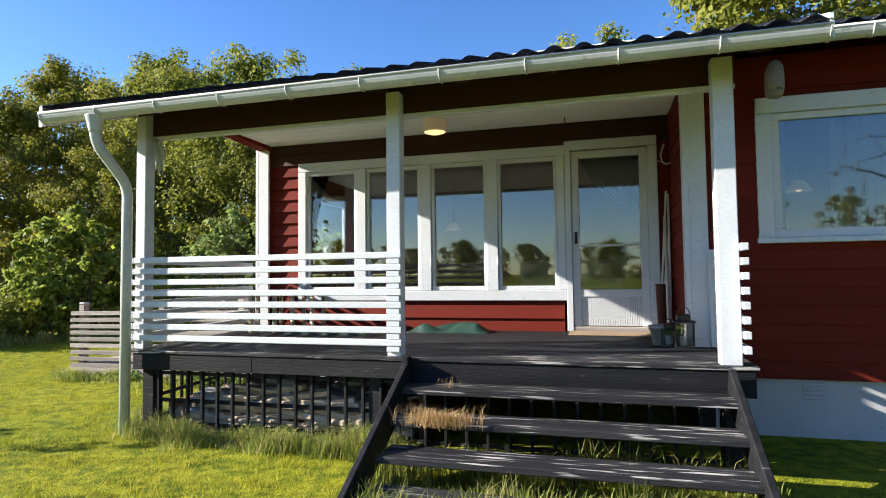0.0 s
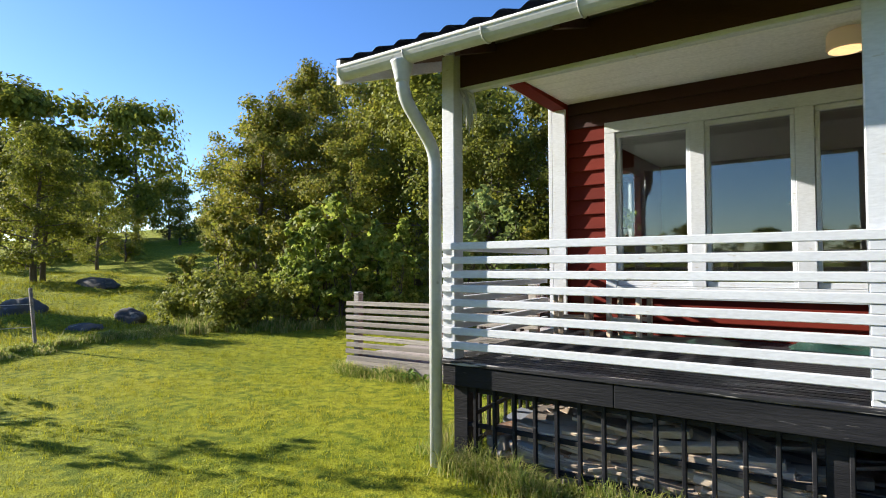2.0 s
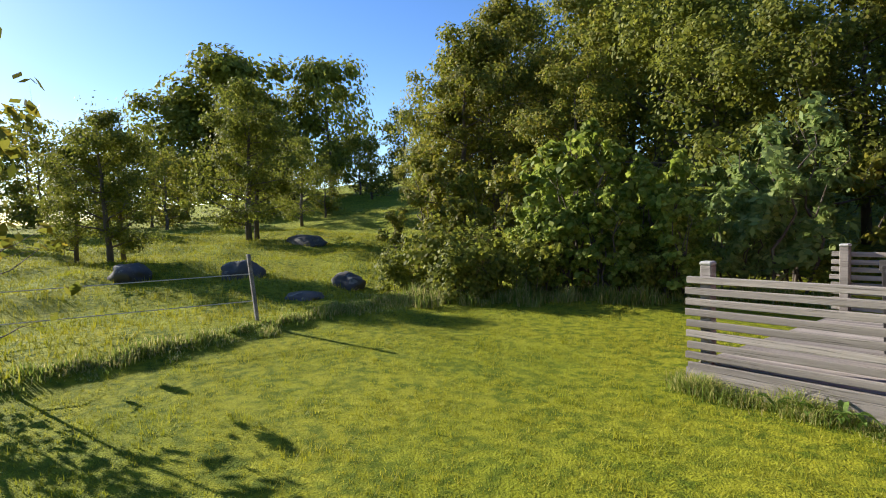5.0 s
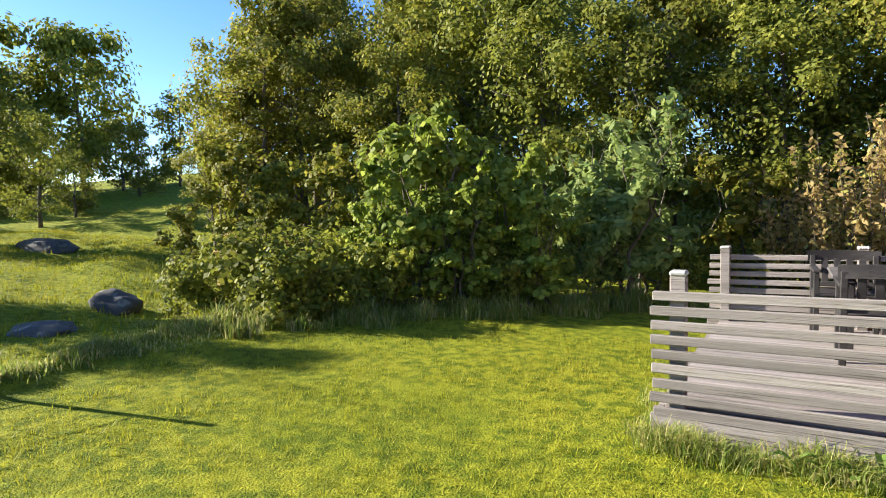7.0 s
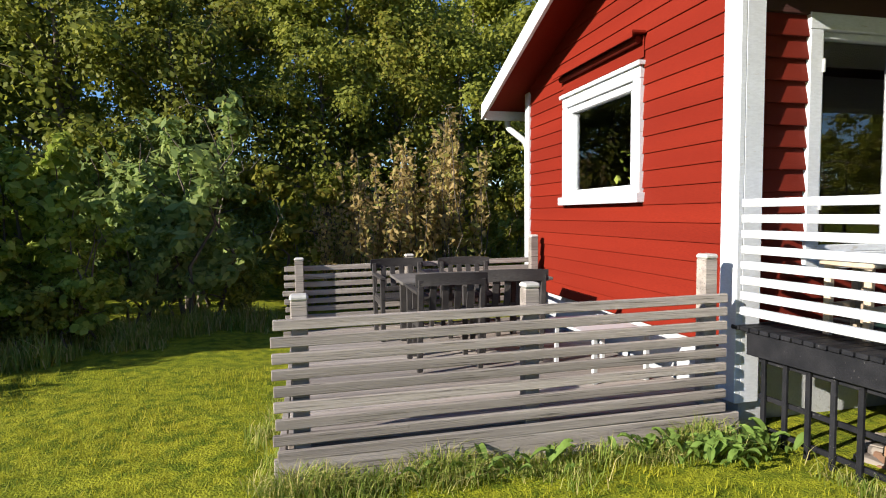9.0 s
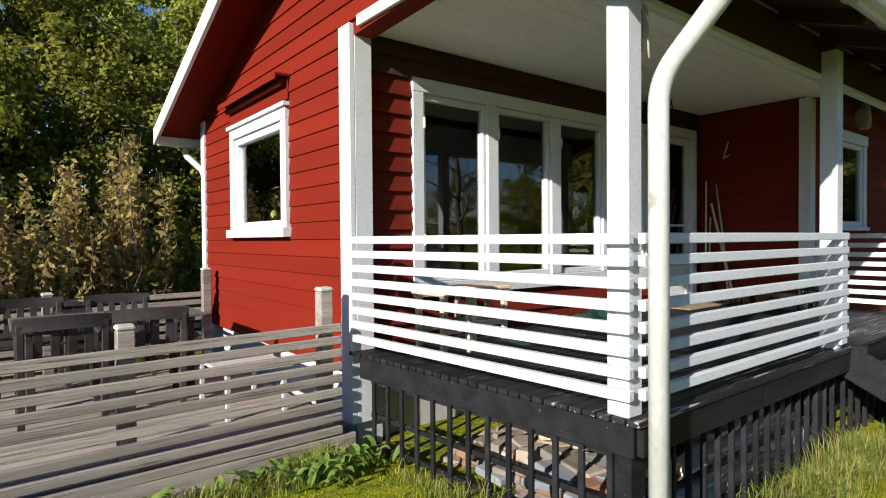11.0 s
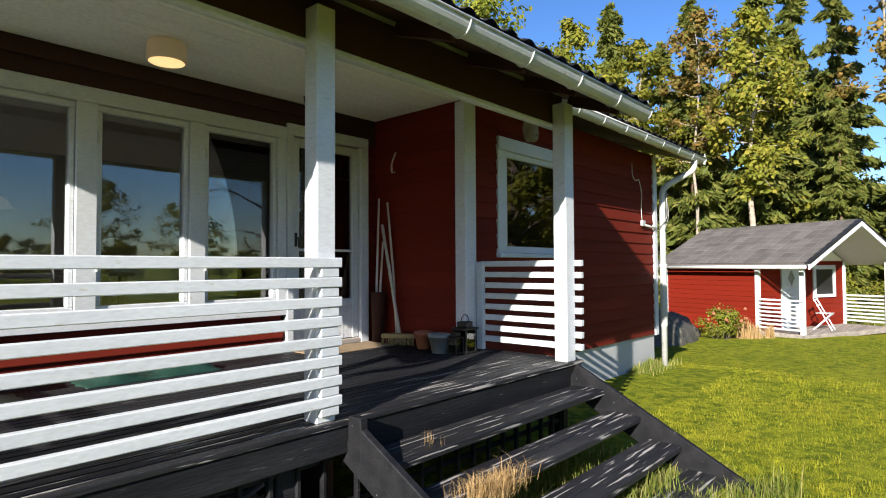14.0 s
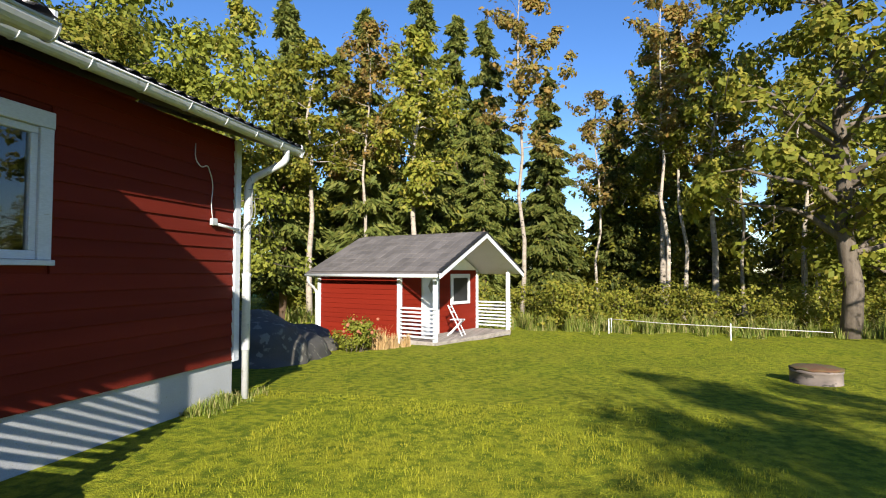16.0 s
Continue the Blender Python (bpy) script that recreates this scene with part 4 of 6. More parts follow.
def draped(name, label, x0, x1, y0, y1, z, folds, height, material, cat):
    bm = bmesh.new()
    nxx, nyy = 36, 18
    rows = []
    for j in range(nyy + 1):
        row = []
        for i in range(nxx + 1):
            u, v = i / nxx, j / nyy
            e = min(1, 6 * min(u, 1 - u)) * min(1, 5 * min(v, 1 - v))
            h = height * e * (0.55 + 0.25 * math.sin(u * folds + 3 * v) + 0.25 * noise.noise((u * 5, v * 5, 1.7)))
            row.append(bm.verts.new((x0 + (x1 - x0) * u + 0.05 * noise.noise((v * 4, 3, u)), y0 + (y1 - y0) * v + 0.05 * noise.noise((u * 4, 7, v)), z + max(0.004, h))))
        rows.append(row)
    for a, b in zip(rows, rows[1:]):
        for i in range(nxx):
            f = bm.faces.new((a[i], a[i + 1], b[i + 1], b[i]))
            f.smooth = True
    ed = [e for e in bm.edges if e.is_boundary]
    r = bmesh.ops.extrude_edge_only(bm, edges=ed)
    for v in r["geom"]:
        if isinstance(v, bmesh.types.BMVert):
            v.co.z = z
    return tagged(part(name, bm, material), label, cat)


draped("tarpaulin", "crumpled dark green tarpaulin on the deck by the wall", 1.95, 2.88, 1.84, 2.22, 0.872, 9.0, 0.13, TARP, "tarpaulin")
draped("tarpaulin", "flat green sheet on the porch planks", 0.55, 1.6, 1.5, 2.05, 0.872, 7.0, 0.06, TARP, "tarpaulin")


def stool(m, label):
    s = empty("wooden_stool", label, "stool", "stools on the porch")
    piece("seat", PLANK, s, (0.36, 0.30, 0.03), pose(0, 0, 0.43), 0.008)
    for x in (-0.14, 0.14):
        for y in (-0.11, 0.11):
            piece("leg", PLANK, s, (0.04, 0.04, 0.42), pose(x, y, 0.208), 0.004)
    for y in (-0.11, 0.11):
        piece("stretcher", PLANK, s, (0.24, 0.02, 0.04), pose(0, y, 0.17), 0.003)
    s.matrix_basis = m
    return s


st = stool(pose(0.25, 1.72, 0.872, 0, 0, 12), "plain wooden stool on the porch by the corner board")
copy_thing(st, pose(0.72, 1.86, 0.872, 0, 0, -8))

broom = empty("broom", "broom with a pale handle leaning in the corner", "broom")
bm = bmesh.new()
tube(bm, [(4.69, 1.80, 0.99), (4.70, 1.94, 1.55), (4.705, 2.07, 2.08)], [0.017, 0.016, 0.015], 8)
part("handle", bm, BROOM_WOOD, broom)
bm = bmesh.new()
add_box(bm, -0.17, 0.17, -0.035, 0.035, 0.07, 0.115, 0.008)
head = part("head", bm, BRISTLE, broom)
head.matrix_basis = pose(4.66, 1.78, 0.872, 0, 0, -58)
bm = bmesh.new()
for i in range(60):
    x, y = random.uniform(-0.16, 0.16), random.uniform(-0.03, 0.03)
    tube(bm, [(x, y, 0.075), (x * 1.06, y + random.uniform(-0.03, 0.02), 0.002)], [0.006, 0.004], 4)
bristles = part("bristles", bm, BRISTLE, broom)
bristles.matrix_basis = pose(4.66, 1.78, 0.872, 0, 0, -58)
bin_ = empty("tool_bin", "tall dark red bin for sticks in the corner", "bin")
bm = bmesh.new()
lathe(bm, [(0.0, 0.004), (0.06, 0.0), (0.075, 0.5), (0.08, 0.505), (0.08, 0.515), (0.07, 0.515), (0.056, 0.02), (0.0, 0.02)], 24, (4.675, 2.10, 0.874))
part("bin_body", bm, DARK_RED, bin_)
for pts, lab in ((((4.66, 2.11, 0.90), (4.67, 2.12, 1.4), (4.735, 2.15, 2.36)), "rough grey stick standing in the red bin"),
                 (((4.69, 2.09, 0.90), (4.695, 2.09, 1.4), (4.745, 2.10, 1.91)), "short crooked stick standing in the red bin"),
                 (((4.715, 1.86, 0.88), (4.73, 1.93, 1.6), (4.742, 2.03, 2.31)), "thin grey stick leaning on the red wall")):
    sk = empty("long_tool", lab, "stick", "sticks in the porch corner")
    bm = bmesh.new()
    tube(bm, list(pts), [0.013, 0.012, 0.010], 8)
    part("handle", bm, BROOM_WOOD, sk)
bm = bmesh.new()
tube(bm, bend([(4.77, 1.95, 2.62), (4.70, 1.92, 2.60), (4.66, 1.88, 2.68), (4.70, 1.86, 2.80)]), 0.008, 6)
tube(bm, [(4.68, 1.89, 2.62), (4.60, 1.80, 2.63)], 0.006, 6)
tagged(part("wall_hook", bm, BROOM_WOOD), "forked wooden hook on the return wall", "hook")


def flower_pot(x, y, r, h, material, label):
    bm = bmesh.new()
    lathe(bm, [(r * 0.7, 0), (r * 0.72, 0.004), (r, h * 0.8), (r * 1.08, h * 0.8), (r * 1.1, h), (r * 0.98, h), (r * 0.92, h * 0.82), (r * 0.6, 0.03)], 20, (x, y, 0.872))
    return tagged(part("flower_pot", bm, material), label, "pot", "pots by the wing corner")


flower_pot(4.67, 1.45, 0.085, 0.16, TERRACOTTA, "empty terracotta flower pot on the deck")
flower_pot(4.69, 1.275, 0.08, 0.15, TERRACOTTA, "small terracotta pot on the deck")
flower_pot(4.56, 1.14, 0.10, 0.17, ZINC, "grey metal pot on the deck")


def lantern(x, y, s, label):
    ln = empty("lantern", label, "lantern", "lanterns on the deck")
    z = 0.872
    box("base", IRON, ln, x - 0.075 * s, x + 0.075 * s, y - 0.075 * s, y + 0.075 * s, z, z + 0.015, 0.003)
    for a in (-1, 1):
        for b in (-1, 1):
            bar("corner_post", IRON, ln, (x + a * 0.068 * s, y + b * 0.068 * s, z + 0.015), (x + a * 0.068 * s, y + b * 0.068 * s, z + 0.20 * s), 0.011, 0.011, 0.002, (0, 1, 0))
    for a in (-1, 1):
        pane(ln, x + a * 0.062 * s - 0.001, x + a * 0.062 * s + 0.001, y - 0.06 * s, y + 0.06 * s, z + 0.018, z + 0.195 * s)
        pane(ln, x - 0.06 * s, x + 0.06 * s, y + a * 0.062 * s - 0.001, y + a * 0.062 * s + 0.001, z + 0.018, z + 0.195 * s)
    bm = bmesh.new()
    add_box(bm, x - 0.085 * s, x + 0.085 * s, y - 0.085 * s, y + 0.085 * s, z + 0.20 * s, z + 0.215 * s, 0.003)
    add_box(bm, x - 0.05 * s, x + 0.05 * s, y - 0.05 * s, y + 0.05 * s, z + 0.216 * s, z + 0.265 * s, 0.006)
    part("roof", bm, IRON, ln)
    bm = bmesh.new()
    tube(bm, [(x + 0.05 * s * math.cos(k * math.pi / 10), y, z + 0.265 * s + 0.06 * s * math.sin(k * math.pi / 10)) for k in range(11)], 0.004, 6)
    part("handle", bm, IRON, ln)
    bm = bmesh.new()
    lathe(bm, [(0.028 * s, 0), (0.028 * s, 0.08), (0.01, 0.082)], 14, (x, y, z + 0.016))
    part("candle", bm, WHITE_CEIL, ln, "white candle stub")


lantern(4.72, 0.98, 1.05, "black metal lantern with glass sides on the deck")
lantern(4.60, 0.99, 0.72, "smaller black metal lantern on the deck")

bm = bmesh.new()
bmesh.ops.create_uvsphere(bm, u_segments=16, v_segments=10, radius=0.075)
for v in bm.verts:
    v.co = Vector((5.40 + v.co.x, 0.70 + v.co.y, 2.98 + v.co.z * 2.2)) + Vector(noise.noise_vector(v.co * 14)) * 0.02
    if v.co.z < 2.86:
        v.co.z = 2.86 - (2.86 - v.co.z) * 0.3
tagged(part("hanging_nest", bm, GREY_WOOD), "grey papery wasp nest hanging from the eave", "nest")
bm = bmesh.new()
for i in range(26):
    a = random.uniform(0, math.tau)
    r = random.uniform(0.0, 0.035)
    z = random.uniform(2.46, 2.74)
    tube(bm, [(0.1 + r * math.cos(a), 0.12 + r * math.sin(a), 2.80), (0.15 + 1.4 * r * math.cos(a), 0.12 + 1.4 * r * math.sin(a), (z + 2.78) / 2), (0.15 + 1.8 * r * math.cos(a), 0.12 + 1.8 * r * math.sin(a), z)], [0.004, 0.012, 0.004], 5)
tagged(part("hanging_bundle", bm, CORD), "pale bundle of dried stems hung on the post", "bundle")
cable = empty("wall_cable", "loose white cable with a small box on the wing wall", "cable")
bm = bmesh.new()
tube(bm, bend([(8.52, 1.05, 3.10), (8.50, 1.04, 2.92), (8.62, 1.04, 2.84), (8.72, 1.04, 2.90), (8.84, 1.045, 2.70), (8.80, 1.045, 2.45), (8.84, 1.045, 2.27)]), 0.006, 6)
part("lead", bm, CORD, cable)
box("junction_box", WHITE_METAL, cable, 8.80, 8.90, 1.02, 1.06, 2.22, 2.30, 0.006)
bm = bmesh.new()
tube(bm, [(8.90, 1.04, 2.24), (9.32, 1.03, 2.20)], 0.018, 8)
part("conduit", bm, WHITE_METAL, cable)
bm = bmesh.new()
tube(bm, bend([(9.34, 0.99, 2.22), (9.42, 0.9, 2.35), (9.40, 0.9, 2.62), (9.46, 0.92, 2.80)]), 0.008, 6)
tube(bm, bend([(9.36, 0.92, 2.18), (9.50, 0.90, 2.40), (9.48, 0.93, 2.70), (9.40, 0.92, 2.86)]), 0.005, 6)
for z in (2.3, 2.5, 2.7):
    tube(bm, [(9.36, 0.92, z), (9.52, 0.92, z + 0.03)], 0.005, 6)
part("aerial", bm, ZINC, cable, "small wire aerial")

vent = empty("plinth_vent", "small white louvred vent in the plinth", "vent")
for i in range(5):
    box("louvre", CONCRETE, vent, 5.62, 5.78, 1.082, 1.098, 0.46 + i * 0.035, 0.48 + i * 0.035, 0.003)

# ---- seen through the panes ----


def curtain(name, label, x0, x1, y, z0, z1, folds, swept=0.0):
    bm = bmesh.new()
    n, k = 48, 8
    rows = []
    for j in range(k + 1):
        v = j / k
        row = []
        for i in range(n + 1):
            u = i / n
            xx = x0 + (x1 - x0) * u + swept * (1 - v) ** 1.5 * (x1 - x0) * (1 - u)
            row.append(bm.verts.new((xx, y + 0.025 * math.sin(u * folds * math.tau), z0 + (z1 - z0) * v)))
        rows.append(row)
    for a, b in zip(rows, rows[1:]):
        for i in range(n):
            f = bm.faces.new((a[i], a[i + 1], b[i + 1], b[i]))
            f.smooth = True
    bmesh.ops.solidify(bm, geom=bm.faces[:], thickness=0.004)
    return tagged(part(name, bm, CLOTH), label, "curtain")


curtain("curtain", "white lace curtain swept aside behind the door pane", 3.86, 4.50, 2.385, 2.12, 2.84, 9, 0.8)
curtain("curtain", "pale curtain hanging in the wing window", 5.95, 6.68, 1.27, 1.7, 2.95, 11)
curtain("curtain", "pale curtain hanging at the edge of the wing window", 5.46, 5.62, 1.30, 1.7, 2.9, 4)


def pendant(x, y, z, label):
    p = empty("pendant_lamp", label, "lamp", "indoor pendant lamps")
    bm = bmesh.new()
    lathe(bm, [(0.02, 0.12), (0.06, 0.10), (0.13, 0.0), (0.12, 0.0), (0.05, 0.09), (0.015, 0.10)], 18, (x, y, z))
    part("shade", bm, SHADE, p)
    bm = bmesh.new()
    tube(bm, [(x, y, z + 0.11), (x, y, 3.0)], 0.004, 5)
    part("flex", bm, IRON, p)
    bm = bmesh.new()
    bmesh.ops.create_icosphere(bm, subdivisions=2, radius=0.035, matrix=Matrix.Translation((x, y, z + 0.03)))
    part("bulb", bm, BULB, p, "lit bulb")


pendant(6.1, 2.6, 2.35, "small lit pendant lamp indoors behind the wing window")
pendant(1.9, 4.2, 2.2, "lit pendant lamp indoors over the dining table")
dt = empty("dining_table", "brown wooden dining table indoors by the windows", "table")
box("tabletop", PLANK, dt, 1.2, 2.7, 3.1, 3.9, 1.58, 1.61, 0.006)
for x in (1.28, 2.62):
    for y in (3.18, 3.82):
        bar("leg", PLANK, dt, (x, y, 0.88), (x, y, 1.58), 0.06, 0.06, 0.004, (0, 1, 0))
sofa = empty("sofa", "beige sofa indoors with a cushion", "sofa")
box("base", CLOTH, sofa, 2.9, 4.4, 3.6, 4.4, 0.9, 1.3, 0.04)
box("back", CLOTH, sofa, 2.9, 4.4, 4.2, 4.45, 1.3, 1.7, 0.05)
pot = empty("potted_plant", "green potted plant on the gable window ledge", "plant")
bm = bmesh.new()
lathe(bm, [(0.05, 0), (0.07, 0.11), (0.06, 0.11)], 14, (0.04, 3.72, 1.86))
part("pot", bm, WHITE_CEIL, pot)
box("window_board", WHITE, gw, -0.11, 0.12, 3.46, 4.69, 1.83, 1.857)
cs = rng.normal(size=(160, 3)) * (0.09, 0.10, 0.09) + (0.04, 3.72, 2.08)
soup("foliage", leaf_quads(cs, 0.05), 4, LEAF_HAZEL, pot)

# ---- timber store under the porch ----
pile = empty("timber_heap", "heap of pale split boards stored under the porch", "timber")
for i in range(270):
    x, y = random.uniform(0.62, 2.4), 0.15 + 0.95 * random.random() ** 2.2
    h = 0.17 + 0.36 * max(0.12, 1 - ((x - 1.4) / 1.2) ** 2) * random.uniform(0.05, 1.0)
    L = random.choice((0.35, 0.5, 0.7, 0.95))
    x = min(max(x, 0.45 + L / 2), 2.56 - L / 2)
    yaw = min(42, math.degrees(math.asin(min(1.0, (y - 0.12) / (L / 2)))) * 0.8)
    piece("billet", PLANK, pile, (L, random.choice((0.06, 0.09, 0.12)), random.choice((0.022, 0.045))),
          pose(x, y + 0.03, h, random.uniform(-16, 16), random.uniform(-12, 12), random.uniform(-yaw, yaw)), 0.004)
slab("wall_under_porch", DARK_RED, "dark boards closing the space under the porch", [(2.62, 2.66, 0.2, 2.3, 0.0, 0.82)])

STONE = paint("grey_brown_building_stone", (0.30, 0.25, 0.20), (0.20, 0.18, 0.165), 0.9, 30, 6, bump=0.4, wear_col=(0.12, 0.10, 0.085), rand=0.35, wear_lo=0.62)
BRICK = paint("old_brown_brick", (0.30, 0.165, 0.095), (0.22, 0.125, 0.08), 0.9, 40, 8, bump=0.4, wear_col=(0.34, 0.30, 0.26), rand=0.25, wear_lo=0.62)
SLATE = paint("blue_grey_paving", (0.22, 0.24, 0.27), (0.16, 0.175, 0.195), 0.85, 40, 6, bump=0.3, rand=0.2)
stones = empty("stone_heap", "loose heap of old bricks and stone slabs stored under the porch", "stones")
for i in range(170):
    y = random.uniform(0.22, 1.72)
    x = random.uniform(0.27, 0.85)
    top = 0.13 + 0.26 * max(0.0, 1 - ((y - 0.55) / 1.25) ** 2)
    layer = random.uniform(0.0, 1.0)
    m_, size_ = random.choice(((STONE, (0.26, 0.20, 0.075)), (STONE, (0.20, 0.15, 0.10)), (BRICK, (0.25, 0.12, 0.062)), (BRICK, (0.25, 0.12, 0.062)), (SLATE, (0.24, 0.24, 0.05)), (STONE, (0.34, 0.22, 0.05))))
    piece("stone_block", m_, stones, size_, pose(x, y, 0.12 + (top - 0.12) * layer, random.uniform(-9, 9), random.uniform(-9, 9), random.choice((0, 90)) + random.uniform(-24, 24)), 0.008)

# ---- garden shed ----
shed = empty("garden_shed", "small red garden cabin with a white porch and tiled roof", "shed")
SM = SHED_POSE
shed.matrix_basis = SM
SWD, SLN, SPD = 4.0, 4.3, 1.25             # gable width, depth, porch depth
EH, AP = 2.02, 2.02 + 2.2 * 0.45


def sbox(name, mat, x0, x1, y0, y1, z0, z1, parent=None, bevel=0.004, label=""):
    return box(name, mat, parent or shed, x0, x1, y0, y1, z0, z1, bevel, label)


body = sbox("wall", RED, 0.05, SWD - 0.05, SPD, SLN, 0.05, 2.0)
for i in range(14):
    z0 = 0.08 + i * 0.14
    lap_board(body, RED, (0.05, SPD), (0.05, SLN), z0, 0.14, (-1, 0), 0.018)
    for s0, s1 in ((0.06, 0.98), (1.86, 2.44), (3.56, SWD - 0.06)):
        lap_board(body, RED, (s0, SPD), (s1, SPD), z0, 0.14, (0, -1), 0.018)
    if z0 + 0.14 < 0.95 or z0 > 1.85:
        lap_board(body, RED, (2.44, SPD), (3.56, SPD), z0, 0.14, (0, -1), 0.018)
for x, y in ((0.0, SPD), (0.0, SLN), (SWD - 0.06, SPD)):
    sbox("corner_board", WHITE, x - 0.01, x + 0.10, y - 0.05, y + 0.05, 0.0, 2.0)
for x in (0.0, SWD - 0.10):
    sbox("porch_post", WHITE, x, x + 0.10, 0.02, 0.12, 0.0, 2.02)
sbox("porch_floor", GREY_WOOD, 0.0, SWD, 0.0, SPD, 0.02, 0.16)
for i in range(8):
    z = 0.98 - i * 0.105
    sbox("rail_slat", WHITE, -0.035, -0.002, 0.0, SPD - 0.06, z, z + 0.05)
    sbox("rail_slat", WHITE, SWD + 0.002, SWD + 0.035, 0.0, SPD - 0.06, z, z + 0.05)
sd_door = sbox("door", WHITE, 1.0, 1.84, SPD - 0.05, SPD - 0.01, 0.16, 1.94, label="white cabin door")
bm = bmesh.new()
g = bmesh.ops.create_cube(bm, size=0.2, matrix=Matrix.Translation((1.42, SPD - 0.055, 1.55)) @ Matrix.Rotation(math.pi / 4, 4, "Y") @ Matrix.Diagonal((1, 0.06, 1, 1)))
for v in bm.verts:
    v.co.z = 1.55 + (v.co.z - 1.55) * 1.5
part("diamond_pane", bm, ZINC, sd_door, "small diamond window")
wf = sbox("window", WHITE, 2.46, 3.54, SPD - 0.045, SPD - 0.005, 0.97, 1.06)
sbox("window_frame", WHITE, 2.46, 3.54, SPD - 0.045, SPD - 0.005, 1.78, 1.90, wf)
sbox("window_frame", WHITE, 2.46, 2.59, SPD - 0.045, SPD - 0.005, 1.061, 1.779, wf)
sbox("window_frame", WHITE, 3.41, 3.54, SPD - 0.045, SPD - 0.005, 1.061, 1.779, wf)
sbox("window_pane", ROOF, 2.59, 3.41, SPD - 0.028, SPD - 0.022, 1.06, 1.78, wf, 0.0)


def shed_slope(name, mat, side, z_off, thick, y0, y1, over=0.28):
    """One roof slope: side -1 to the eave at x=0, +1 to the other."""
    bm = bmesh.new()
    cx = SWD / 2
    xe = cx + side * (cx + over)
    ze = EH - over * (AP - EH) / cx
    vs = []
    for y in (y0, y1):
        for x, z in ((xe, ze), (cx, AP)):
            for d in (0, thick):
                vs.append(bm.verts.new((x, y, z + z_off + d)))
    for q in ((0, 1, 3, 2), (4, 6, 7, 5), (0, 4, 5, 1), (2, 3, 7, 6), (0, 2, 6, 4), (1, 5, 7, 3)):
        bm.faces.new([vs[i] for i in q])
    bmesh.ops.recalc_face_normals(bm, faces=bm.faces)
    return part(name, bm, mat, shed)


for s in (-1, 1):
    rf = shed_slope("roof", TILE, s, 0.03, 0.03, -0.28, SLN + 0.25)
    shed_slope("roof_lining", WHITE, s, 0.0, 0.028, -0.26, SLN + 0.2, 0.25)
    shed_slope("barge_board", WHITE, s, -0.09, 0.13, -0.32, -0.285)
    shed_slope("barge_flashing", ROOF, s, 0.045, 0.045, -0.335, -0.20)
    cx = SWD / 2
    slope_len = math.hypot(cx + 0.28, (AP - EH) * (cx + 0.28) / cx)
    ang = math.atan2(AP - EH, cx)
    for r in range(9):
        d = 0.05 + r * slope_len / 9
        x = cx + s * (cx + 0.28 - d * math.cos(ang))
        z = EH - 0.28 * (AP - EH) / cx + d * math.sin(ang) + 0.075
        for c in range(16):
            y = -0.10 + c * 0.29
            if y > SLN + 0.15:
                continue
            m = Matrix.Translation((x - s * 0.12 * math.cos(ang), y, z + 0.12 * math.sin(ang))) @ Matrix.Rotation(s * ang * 0.93, 4, "Y")
            piece("tile", TILE, rf, (0.30, 0.282, 0.022), m, 0.008)
bm = bmesh.new()
vs = [bm.verts.new(c) for c in ((0.1, 0.0, EH), (SWD - 0.1, 0.0, EH), (cx, 0.0, AP - 0.04), (0.1, 0.03, EH), (SWD - 0.1, 0.03, EH), (cx, 0.03, AP - 0.04))]
for q in ((0, 1, 2), (5, 4, 3), (0, 3, 4, 1), (1, 4, 5, 2), (2, 5, 3, 0)):
    bm.faces.new([vs[i] for i in q])
part("porch_gable", bm, WHITE_CEIL, shed).location = (0, SPD - 0.06, 0)
bm = bmesh.new()
tube(bm, [(-0.33, -0.25, 1.86), (-0.33, SLN + 0.22, 1.86)], 0.05, 10)
part("eave_gutter", bm, WHITE_METAL, shed)
pipe("gutter_pipe", WHITE_METAL, shed, bend([(-0.33, SLN + 0.1, 1.84), (-0.33, SLN + 0.1, 1.65), (-0.02, SLN + 0.08, 1.4), (-0.02, SLN + 0.08, 0.05)]), 0.04, 10)

# ---- stump, rocks, posts and wires ----
bm = bmesh.new()
lathe(bm, [(0.55, -0.1), (0.53, 0.05), (0.52, 0.24), (0.54, 0.25), (0.53, 0.30), (0.2, 0.335), (0.02, 0.34)], 28)
for v in bm.verts:
    v.co += Vector(noise.noise_vector(v.co * 3)) * 0.04
sg = float(ground_z(13.1, -6.6))
stump = empty("tree_stump", "wide sawn stump with a mossy brown top on the lawn", "stump", at=(13.1, -6.6, sg))
stump.scale = (0.68, 0.68, 0.74)
part("stump_body", bm, STUMP_BARK, stump)
bm = bmesh.new()
lathe(bm, [(0.53, 0.0), (0.545, 0.02), (0.50, 0.04), (0.25, 0.055), (0.02, 0.06)], 28, (0, 0, 0.30))
for v in bm.verts:
    v.co += Vector(noise.noise_vector(v.co * 7)) * 0.025
part("moss_cap", bm, MOSS, stump, "mossy brown cap")


